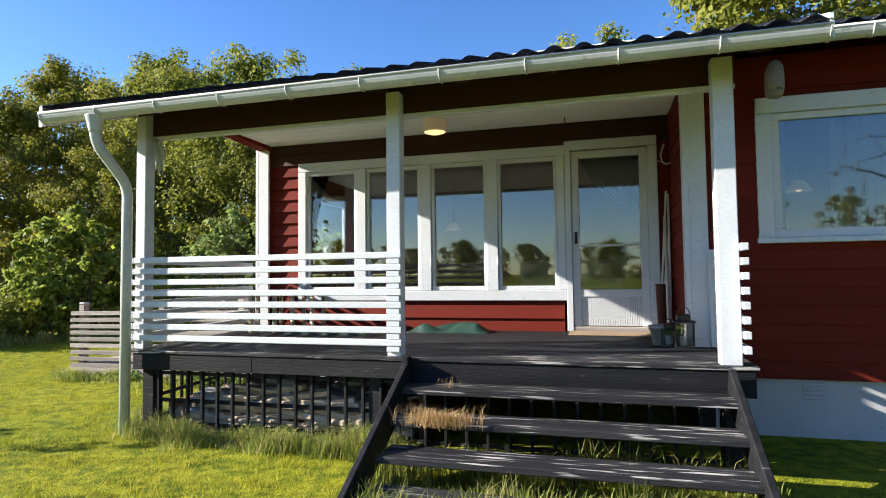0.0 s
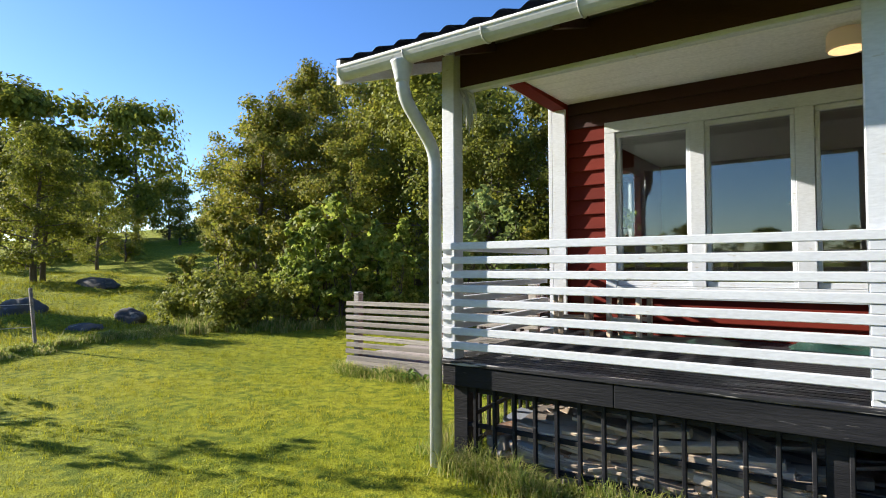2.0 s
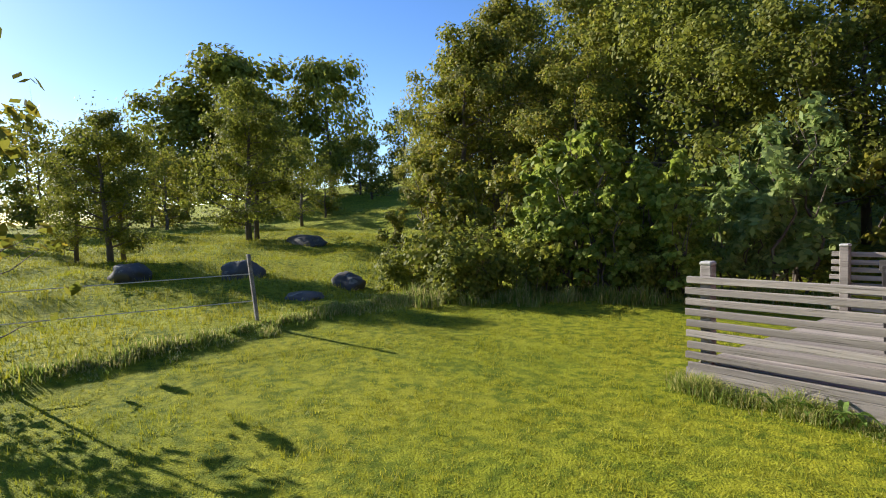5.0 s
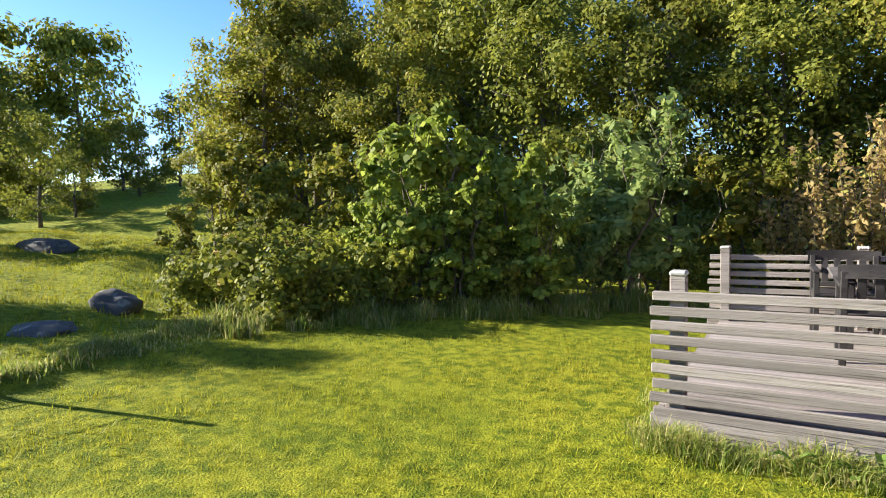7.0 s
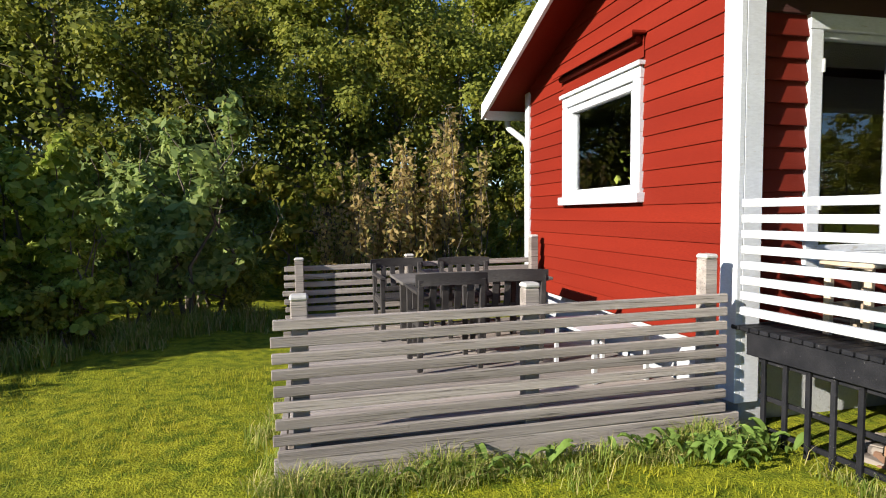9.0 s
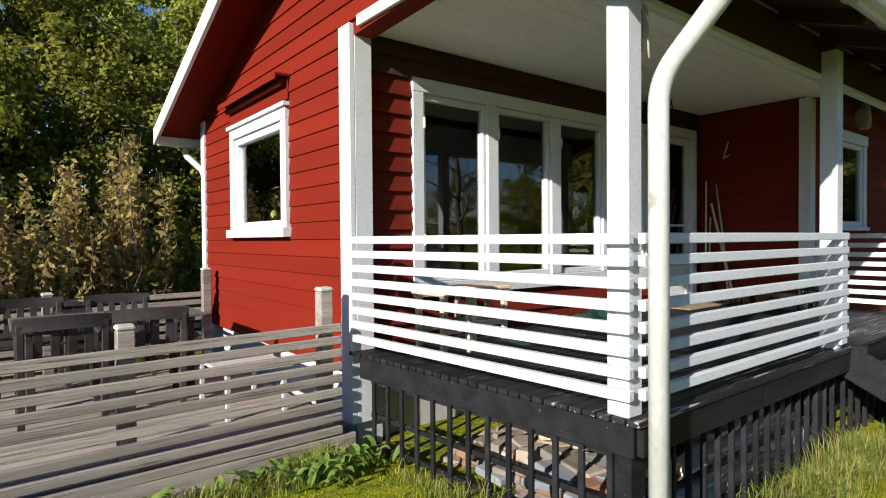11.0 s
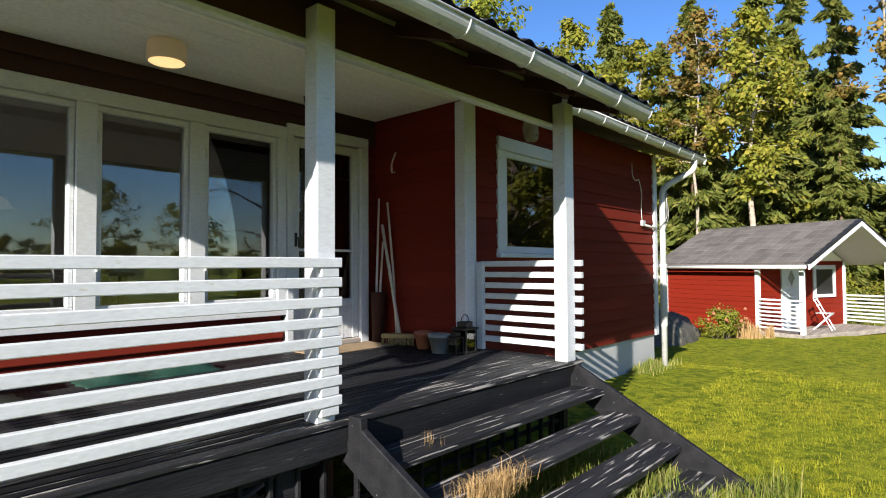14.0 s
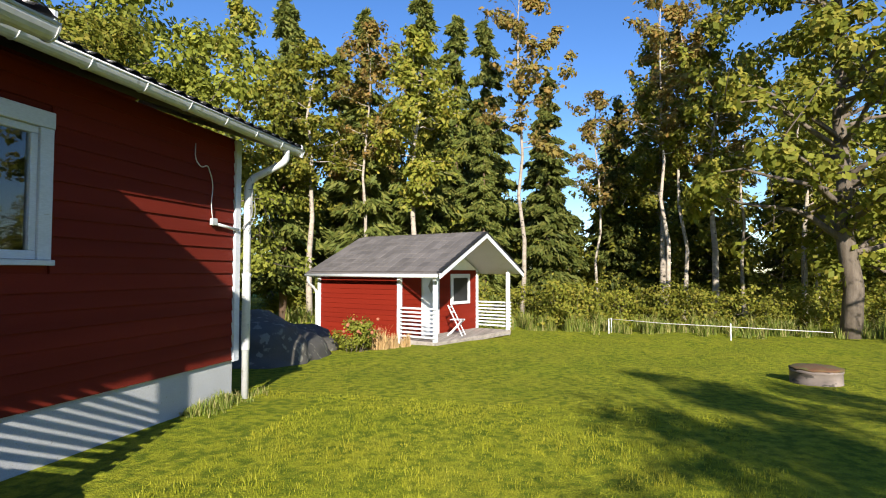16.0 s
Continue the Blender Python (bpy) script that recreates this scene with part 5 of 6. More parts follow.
def boulder(x, y, sx, sy, sz, seed, label):
    bm = bmesh.new()
    bmesh.ops.create_icosphere(bm, subdivisions=4, radius=1)
    for v in bm.verts:
        k = 1 + 0.30 * noise.noise(v.co * 1.3 + Vector((seed, 0, 0))) + 0.10 * noise.noise(v.co * 4 + Vector((seed, 3, 0)))
        v.co = Vector((v.co.x * sx * k, v.co.y * sy * k, v.co.z * sz * k))
    for f in bm.faces:
        f.smooth = True
    ob = tagged(part("boulder", bm, ROCK), label, "rock", "rocks in the grass")
    ob.location = (x, y, float(ground_z(x, y)) + 0.1 * sz)
    return ob


boulder(13.2, 3.4, 1.9, 1.5, 0.85, 3, "large dark granite boulder behind the house corner")
boulder(15.2, 3.3, 1.0, 0.8, 0.5, 8, "grey boulder overgrown beside the cabin")
boulder(-12.2, 1.45, 0.55, 0.42, 0.30, 5, "dark granite boulder in the pasture")
boulder(-9.3, 1.5, 0.42, 0.30, 0.10, 11, "pale flat rock in the pasture")
boulder(-12.9, -0.45, 0.60, 0.38, 0.24, 14, "low rock outcrop under the pasture trees")
boulder(-9.9, 2.6, 0.35, 0.28, 0.22, 21, "pale flat rock at the pasture edge")
boulder(-18.0, 5.4, 1.1, 0.5, 0.26, 17, "grey rock ledge on the pasture rise")
fp = empty("fence_post", "thin leaning wooden pasture fence post", "post")
bar("stake", GREY_WOOD, fp, (-7.82, 0.20, 0.15), (-7.95, 0.15, 1.22), 0.045, 0.045, 0.006, (0, 1, 0))
wire = empty("fence_wire", "thin pasture fence wires", "wire")
for z in (0.95, 0.6):
    bm = bmesh.new()
    tube(bm, [(-7.90, 0.17, z + 0.02), (-8.6, -3.5, z), (-9.2, -8, z)], 0.006, 5)
    part("strand", bm, CORD, wire)
rope = empty("rope_fence", "low white rope strung on short posts", "fence")
for x, y in ((23.0, -4.0), (23.4, -4.1), (21.6, -7.4)):
    z = float(ground_z(x, y))
    bar("stake", WHITE, rope, (x, y, z - 0.05), (x, y, z + 0.5), 0.028, 0.028, 0.004, (0, 1, 0))
bm = bmesh.new()
tube(bm, [(23.0, -4.0, 0.14), (22.3, -5.7, 0.08), (21.6, -7.4, 0.08), (21.4, -10, 0.0)], 0.011, 6)
part("strand", bm, CORD, rope)

# ---- plants ----
def limb_points(start, end, bow, n, rs, wob=0.03):
    a, b = np.array(start, float), np.array(end, float)
    t = np.linspace(0, 1, n)[:, None]
    w = rs.normal(size=(n, 3)) * wob * np.linalg.norm(b - a)
    w[0] = 0
    p = a * (1 - t) + b * t + w
    p[:, 2] += bow * np.sin(np.linspace(0, math.pi, n))
    return p


def broad_tree(name, h, spread, trunk_r, bare, leaves, size, leaf, bark, seed, n_limb=16, clump=0.26, label="", cat="tree", group="", stems=1, long=1.5, twigs=3):
    """Trunk, limbs and a crown of many leaves gathered on the twigs."""
    rs = np.random.default_rng(seed)
    t = empty(name, label, cat, group)
    bm = bmesh.new()
    tips = []
    for s in range(stems):
        base = rs.normal(size=2) * (0.0 if stems == 1 else spread * 0.22)
        lean = rs.normal(size=2) * spread * (0.08 if stems == 1 else 0.30)
        top = (base[0] + lean[0], base[1] + lean[1], h * (0.93 if stems == 1 else rs.uniform(0.7, 0.95)))
        pts = limb_points((base[0], base[1], -0.15), top, 0, 9, rs, 0.007 if stems == 1 else 0.03)
        tube(bm, pts, np.linspace(trunk_r, trunk_r * 0.12, 9), 8 if trunk_r > 0.05 else 5)
        for i in range(max(3, n_limb // stems)):
            f = bare + (1 - bare) * (i + rs.uniform(0, 1)) / max(3, n_limb // stems)
            p = pts[min(8, int(f * 8))] * (1 - (f * 8) % 1) + pts[min(8, int(f * 8) + 1)] * ((f * 8) % 1)
            a = rs.uniform(0, math.tau)
            k = (f - bare) / (1 - bare)
            reach = spread * math.sqrt(max(0.05, 1 - (1.55 * k - 0.55) ** 2)) * rs.uniform(0.7, 1.08) * (0.55 if stems > 1 else 1)
            e = p + np.array((math.cos(a) * reach, math.sin(a) * reach, reach * rs.uniform(0.0, 0.55)))
            lp = limb_points(p, e, 0.06 * reach, 5, rs)
            r0 = trunk_r * (1 - 0.85 * f) * 0.5
            tube(bm, lp, np.linspace(r0, r0 * 0.2, 5), 4, False)
            for q in lp[2:]:
                tips.append(q)
            for j in range(twigs):
                q = lp[rs.integers(1, 5)]
                e2 = q + rs.normal(size=3) * reach * 0.30 + np.array((0, 0, 0.08 * reach))
                tube(bm, [q, (q + e2) / 2 + rs.normal(size=3) * 0.03 * reach, e2], [r0 * 0.3, r0 * 0.2, r0 * 0.08], 3, False)
                tips.append(e2)
                tips.append((q + e2) / 2)
        tips.append(np.array(top))
    part("trunk", bm, bark, t)
    tips = np.array(tips)
    tips = tips[tips[:, 2] > 0.12 * h]
    share = rs.gamma(1.1, 1.0, len(tips))
    share /= share.sum()
    which = rs.choice(len(tips), leaves, p=share)
    o = rs.normal(size=(leaves, 3))
    o /= np.linalg.norm(o, axis=1)[:, None]
    wide = rs.uniform(0.55, 1.25, len(tips))[which][:, None]
    c = tips[which] + o * clump * spread * wide * rs.uniform(0.05, 1, (leaves, 1)) ** 0.45 * (1, 1, 0.8)
    away = tips[which] * (1, 1, 0)
    away /= np.linalg.norm(away, axis=1)[:, None] + 0.3 * spread
    face = o * 0.9 + away * 0.6 + (0, 0, 0.45) + rs.normal(size=(leaves, 3)) * 0.45
    ok = c[:, 2] > 0.05
    c, face = c[ok], face[ok]
    soup("crown", leaf_quads(c, size, 0.25, long, rs, face), 4, leaf, t)
    return t


def spruce(name, h, spread, leaves, seed, label, group=""):
    rs = np.random.default_rng(seed)
    t = empty(name, label, "tree", group)
    bm = bmesh.new()
    tube(bm, [(0, 0, -0.2), (0, 0, h * 0.5), (0, 0, h)], [h * 0.013, h * 0.008, 0.01], 8)
    part("trunk", bm, CONE_BARK, t)
    nb = int(h * 9)
    f = np.sort(rs.uniform(0.12, 1, nb))
    ang = rs.uniform(0, math.tau, nb)
    L = spread * (1 - f) ** 0.75 * rs.uniform(0.65, 1.1, nb) + 0.12
    per = max(4, leaves // nb)
    b = np.repeat(np.arange(nb), per)
    u = rs.uniform(0.08, 1, len(b))
    rad = L[b] * u
    side = rs.normal(size=len(b)) * 0.16 * L[b] * (1.1 - u)
    dx, dy = np.cos(ang[b]), np.sin(ang[b])
    c = np.stack([dx * rad - dy * side, dy * rad + dx * side, h * f[b] - 0.30 * rad + 0.10 * rad * u - np.abs(side) * 0.3 - rs.uniform(0, 0.16, len(b)) * L[b]], -1)
    a = np.stack([dx + rs.normal(size=len(b)) * 0.5, dy + rs.normal(size=len(b)) * 0.5, -0.7 + rs.normal(size=len(b)) * 0.3], -1)
    a /= np.linalg.norm(a, axis=1)[:, None]
    w = rs.normal(size=(len(b), 3))
    w -= a * (a * w).sum(1)[:, None]
    w /= np.linalg.norm(w, axis=1)[:, None]
    s = (0.20 + 0.018 * h) * (1.7 if leaves < 3000 else 0.66) * rs.uniform(0.6, 1.3, (len(b), 1))
    v = np.stack([c - a * s * 0.9, c + w * s * 0.26, c + a * s * 0.9, c - w * s * 0.26], 1)
    soup("crown", v, 4, NEEDLE, t)
    return t


def put(proto, x, y, s=1.0, turn=0.0, sz=None, label=""):
    z = float(ground_z(x, y))
    ob = copy_thing(proto, Matrix.Translation((x, y, z)) @ Matrix.Rotation(turn, 4, "Z"))
    ob.scale = (s, s, sz or s)
    if label:
        ob["label"] = label
    return ob


def first(proto, x, y, s=1.0, turn=0.0):
    proto.matrix_basis = Matrix.Translation((x, y, float(ground_z(x, y)))) @ Matrix.Rotation(turn, 4, "Z")
    proto.scale = (s, s, s)
    return proto


# broad-leaved trees of the wood behind the terrace
oak = broad_tree("broadleaf_tree", 10, 3.6, 0.22, 0.22, 16000, 0.12, LEAF_OAK, BARK, 11, 20, 0.20, "tall dark green broad-leaved tree at the wood's edge", group="trees of the wood")
mixd = broad_tree("broadleaf_tree", 9, 2.7, 0.16, 0.12, 16000, 0.095, LEAF_MIX, BARK, 23, 24, 0.22, "yellow-green broad-leaved tree at the wood's edge", group="trees of the wood")
dusk = broad_tree("broadleaf_tree", 8, 2.9, 0.17, 0.10, 13000, 0.10, LEAF_OAK, BARK, 31, 22, 0.24, "dense green broad-leaved tree in the wood", group="trees of the wood")


def wood(proto, h, x, y, top, label=""):
    """A tree of the wood whose crown reaches the height top."""
    return put(proto, x, y, (top - float(ground_z(x, y))) / h, x * 1.7 + y, label=label)


far_oak = broad_tree("broadleaf_tree", 10, 4.4, 0.22, 0.10, 11500, 0.24, LEAF_OAK, BARK, 37, 26, 0.33, "big dark oak far off across the pasture", group="far trees", twigs=1)
far_bush = broad_tree("broadleaf_tree", 8, 3.2, 0.17, 0.06, 3600, 0.20, LEAF_MIX, BARK, 39, 20, 0.32, "small leafy tree standing in the pasture", group="far trees", twigs=1)
first(far_oak, -47, 8.8, 0.95)
first(far_bush, -36, -5.0, 0.6)
first(oak, -3.2, 13.6, 0.72)
first(mixd, -13.4, 9.6, 0.72)
first(dusk, -7.0, 10.2, 0.72)
for x, y, top in ((-8.6, 15, 8.7), (1.5, 13.2, 7.6), (-12.6, 20.5, 13.0), (5.2, 12.6, 7.6), (9.5, 14.5, 11.5), (-5.8, 18, 9.6), (14.2, 14.0, 11.5), (0.4, 20, 10.4), (2.8, 21, 11.3), (-17, 19, 12.6), (19.0, 13.0, 13.0), (8.0, 20, 13.5), (12, 19, 13.5)):
    wood(oak, 10, x, y, top)
for x, y, k, kz in ((-46, 12.2, 1.2, 1.18), (-43, 19.0, 0.80, 1.06), (-48, 15.5, 0.9, 0.9)):
    put(far_oak, x, y, k, x * 1.7 + y, kz)
for i in range(16):
    put(far_bush, -36 - 3.5 * math.sin(i * 2.3), -16 + i * 2.5, 0.62 + 0.14 * math.sin(i * 1.3), i * 1.9)
for x, y, top in ((-11.6, 12.2, 8.8), (-16.2, 13, 10.2), (-18.6, 15.5, 11.2), (-4.6, 11.6, 6.9), (-0.8, 11.6, 6.8), (-18, 10.2, 4.6), (-20.5, 13.5, 8.2), (3.4, 11.3, 6.5), (11.5, 11.8, 7.6), (-9.8, 9.2, 5.6), (16.0, 10.5, 9.3), (-15.0, 10.8, 7.6), (-13.0, 16, 10.6)):
    wood(mixd, 9, x, y, top)
wood(mixd, 9, -14.2, 8.9, 7.4)
for x, y, top in ((-9.2, 11.4, 8.0), (-5.2, 9.6, 5.4), (-2.0, 12.2, 7.2), (2.2, 11.6, 6.6), (7.6, 11.6, 7.0), (-12.4, 14.5, 9.8), (19.5, 9.2, 8.4), (-2.6, 10.4, 5.2), (0.4, 11.2, 5.6)):
    wood(dusk, 8, x, y, top)
for x, y, top in ((-19.2, 4.0, 6.1), (-19.9, 4.5, 5.4), (-15.0, -0.5, 4.2), (-15.9, -0.1, 3.8), (-16.4, -1.0, 3.5), (-25.5, 8.6, 5.4)):
    wood(dusk, 8, x, y, top, "small leafy tree standing in the pasture")
for x, y, top in ((-30, -1.0, 5.5), (-31, 4, 5.2), (-26.5, -4.5, 5.0), (-28, 11, 4.4)):
    wood(far_bush, 8, x, y, top)

# bushes round the lawn
hazel = broad_tree("bush", 2.8, 1.15, 0.03, 0.05, 3600, 0.125, LEAF_HAZEL, BARK, 41, 40, 0.13, "dense hazel bush with round bright leaves", "bush", "bushes round the lawn", 7, 1.1)
def stalk_clump(label, n, h, seed):
    rs = np.random.default_rng(seed)
    t = empty("bush", label, "bush", "withered stalks")
    bm = bmesh.new()
    cs = []
    for i in range(n):
        bx, by = rs.normal(size=2) * 0.28
        top = np.array((bx * 1.35 + rs.normal() * 0.10, by * 1.35 + rs.normal() * 0.10, h * rs.uniform(0.55, 1.0)))
        pts = limb_points((bx, by, -0.05), top, 0, 6, rs, 0.02)
        tube(bm, pts, np.linspace(0.010, 0.004, 6), 4, False)
        for k in range(62):
            u = rs.uniform(0.25, 1) ** 0.8
            p = np.array((bx, by, 0)) * (1 - u) + top * u
            cs.append(p + rs.normal(size=3) * 0.075 * (1.1 - 0.6 * u))
    part("stem", bm, BARK, t)
    soup("crown", leaf_quads(np.array(cs), 0.052, 0.2, 2.0, rs), 4, LEAF_BROWN, t)
    return t


wither = stalk_clump("half-withered brown thicket of upright stalks", 26, 2.5, 53)
sallow = broad_tree("bush", 2.9, 1.2, 0.03, 0.10, 5200, 0.075, LEAF_PALE, BARK, 43, 40, 0.14, "leafy grey-green sallow bush", "bush", "bushes round the lawn", 7, 2.2)
golden = broad_tree("bush", 2.4, 0.7, 0.02, 0.10, 2400, 0.08, LEAF_MIX, BARK, 47, 24, 0.26, "narrow upright yellow-green bush", "bush", "bushes round the lawn", 5, 1.6)
low = broad_tree("bush", 1.2, 0.9, 0.015, 0.05, 2600, 0.07, LEAF_OAK, BARK, 59, 24, 0.28, "low dark green bramble bush", "bush", "bushes round the lawn", 7, 1.3)
first(hazel, -6.7, 5.2, 1.0)
first(sallow, -4.45, 7.2, 1.03)
first(golden, -3.1, 8.4, 1.0)
first(wither, -1.6, 8.1, 1.0)
first(low, -8.4, 3.6, 1.0)
for x, y, s in ((-5.75, 6.1, 0.82), (-7.7, 5.9, 0.8), (-6.1, 5.0, 0.62), (-7.2, 4.75, 0.6), (-5.3, 5.75, 0.6), (-6.75, 4.7, 0.45)):
    put(hazel, x, y, s, x * 3.1)
for x, y, s in ((-5.2, 8.6, 1.05), (-5.8, 9.4, 1.0), (-4.75, 6.75, 0.62)):
    put(sallow, x, y, s, x * 2.2)
for x, y, s in ((-10.4, 5.6, 0.7), (-11.0, 6.6, 0.95), (-9.3, 6.3, 0.95), (-12.8, 7.6, 1.15), (0.4, 9.4, 0.8), (-9.8, 7.8, 1.2), (-14.8, 8.2, 1.3), (1.3, 9.8, 0.9), (-11.9, 5.0, 0.6)):
    put(golden, x, y, s, x * 1.9, label="yellow-green bush at the pasture edge")
for x, y, s in ((-0.55, 8.2, 1.25), (-1.1, 8.6, 1.1), (-8.9, 4.0, 0.42), (-9.6, 4.2, 0.42), (-7.9, 3.8, 0.4), (-2.3, 8.4, 0.8)):
    put(wither, x, y, s, x * 2.7)
for x, y, s in ((-7.6, 3.5, 0.8), (-9.2, 3.4, 0.7), (-6.9, 4.3, 0.8), (-2.4, 8.8, 0.5), (-1.2, 8.6, 0.55), (0.0, 8.7, 0.55), (-8.0, 4.5, 0.9), (-5.6, 5.3, 0.6), (0.9, 8.6, 0.7), (-3.8, 7.6, 0.6)):
    put(low, x, y, s, x * 4.2)
put(low, 15.0, 1.75, 0.62, 0.4, label="small green shrub with red flowers by the cabin")
put(low, 11.6, 6.5, 1.6, 2.0, label="dense green bush behind the house")
put(hazel, 13.2, 7.2, 1.05, 1.0)
put(hazel, 15.5, 7.6, 0.95, 2.0)

# saplings and trees on the south side
sap = broad_tree("sapling", 4.0, 0.8, 0.022, 0.10, 300, 0.105, LEAF_GREENGOLD, BARK, 61, 16, 0.20, "thin young tree with yellowing leaves", "tree")
first(sap, -6.95, -2.45, 0.88, 0.4)
put(sap, -7.3, -2.9, 0.5, 1.1)
# unseen, added only to throw a shadow over the near lawn
put(sap, -11.6, -5.6, 1.35, 2.0)
put(sap, -6.75, -2.75, 0.42, 2.9)
orchard = broad_tree("orchard_tree", 6.5, 2.4, 0.15, 0.25, 4800, 0.11, LEAF_MIX, BARK, 67, 20, 0.2, "open-crowned tree out of view south of the lawn, added for its shadow", "tree")
# three trees out of view, added to shade the lawn towards the cabin
first(orchard, -9.0, -11.2, 1.4)
put(orchard, -12.2, -11.8, 1.2, 1.4)
put(orchard, -13.0, -16.0, 1.2, 2.2)
for i in range(12):
    put(far_oak, -70 + i * 13 + random.uniform(-4, 4), -80 - random.uniform(0, 20), random.uniform(0.45, 0.65), i * 1.3, label="distant broad-leaved tree across the fields")

for i in range(46):
    put(far_bush, -95 + i * 4.6 + random.uniform(-1.5, 1.5), -92 - random.uniform(0, 9), random.uniform(0.55, 0.9), i * 1.7, label="distant wooded ridge tree across the fields")
bare = broad_tree("bare_tree", 9.5, 3.3, 0.20, 0.16, 260, 0.10, LEAF_GOLD, BARK, 97, 26, 0.2, "nearly leafless old tree beyond the lawn", twigs=6)
first(bare, 15.0, -14.5, 1.0)
for x, y, k in ((21.0, -22.0, 0.9), (26.5, -20.5, 0.85), (32.0, -27.0, 1.1), (12.0, -30.0, 1.0), (19.0, -34.0, 1.0), (38.0, -33.0, 1.2)):
    put(orchard, x, y, k, x * 1.3, label="leafy tree beyond the lawn")

# the eastern wood
fir = spruce("spruce_tree", 12, 2.1, 14000, 71, "tall dark green spruce at the forest edge", "forest spruces")
first(fir, 31.5, -1.6, 1.0)
for x, y, s in ((27.5, 6.4, 1.18), (29.5, 4.3, 1.32), (26.0, 9.6, 1.2), (33, 1.8, 1.3), (30.5, 9, 1.15), (35, -5.2, 0.95), (34.5, -9.5, 0.85), (37, -14, 0.95), (36, 4, 1.45), (24.5, 13, 1.0), (22.0, 16, 1.05), (38, -1, 1.1), (33, 13, 1.4), (38.5, 9, 1.1), (28.0, 1.0, 0.7), (40, -7, 1.1), (41, -18, 1.0), (33.5, -18, 0.75), (27, 18, 1.15), (18, 18, 1.1), (39.5, 16, 1.2), (43, 4, 1.2)):
    put(fir, x, y, s, x * 2.1 + y)
birch = broad_tree("birch_tree", 14, 1.7, 0.10, 0.50, 3600, 0.13, LEAF_GOLD, PALE_BARK, 73, 24, 0.2, "slender pale-trunked tree with thin turning crown", group="tall slender trees")
asp = broad_tree("aspen_tree", 12.5, 2.0, 0.15, 0.40, 6500, 0.13, LEAF_MIX, PALE_BARK, 79, 22, 0.24, "tall pale-trunked tree with yellow-green crown", group="tall slender trees")
first(birch, 28.2, -0.6, 1.16)
first(asp, 26.8, 3.9, 1.06)
for x, y, s in ((26.3, 5.9, 0.98), (29.0, -6.6, 1.1), (30.0, -7.5, 1.05), (33.5, 6.5, 1.0), (32.5, -4.0, 0.85), (31.0, -10.2, 0.9), (36.5, -11, 0.9), (35.5, -16, 0.8)):
    put(birch, x, y, s, x * 1.3)
for x, y, s in ((29.4, -8.6, 1.08), (31.8, -6.9, 1.12), (25.0, 7.8, 1.0), (23.5, 10.5, 1.08), (30.5, -12.5, 0.95), (33.0, -13.8, 0.85), (28.0, 7.2, 0.8), (35.0, -7.3, 1.0), (38, -16.5, 0.9), (34, -20, 0.9)):
    put(asp, x, y, s, x * 1.9)
big = broad_tree("oak_tree", 15, 4.3, 0.31, 0.17, 15000, 0.17, LEAF_MIX, BARK, 83, 44, 0.15, "big spreading oak at the lawn's end")
first(big, 23.2, -11.15, 1.0, 0.5)
put(oak, 28.5, -15.0, 1.0, 0.9)
put(oak, 33.0, -23.0, 1.1, 1.9)
# brushwood under the forest edge
brush = broad_tree("brushwood", 1.8, 1.5, 0.012, 0.05, 2600, 0.085, LEAF_MIX, BARK, 89, 30, 0.30, "yellow-green brushwood along the forest edge", "bush", "brushwood", 9, 1.5)
first(brush, 24.5, -2.6, 1.0)
for i in range(20):
    y = -17 + i * 1.55
    x = 26.0 + 1.2 * math.sin(i * 1.9) + (1.2 if y > 0 else 0) - (0.9 if y < -8 else 0)
    put(brush, x, y, 0.75 + 0.35 * ((i * 7) % 5) / 5, i * 2.4)
for i in range(9):
    put(far_bush, 36 + 2.5 * math.sin(i * 2.2), -20 + i * 5.2, 0.8 + 0.05 * (i % 4), i * 1.7, label="dense green understorey tree of the eastern wood")


for i in range(9):
    put(far_bush, 34.5 + 1.2 * math.sin(i * 2.7), -17.5 + i * 2.5, 0.5 + 0.05 * (i % 3), i * 2.3, label="dense green understorey tree of the eastern wood")


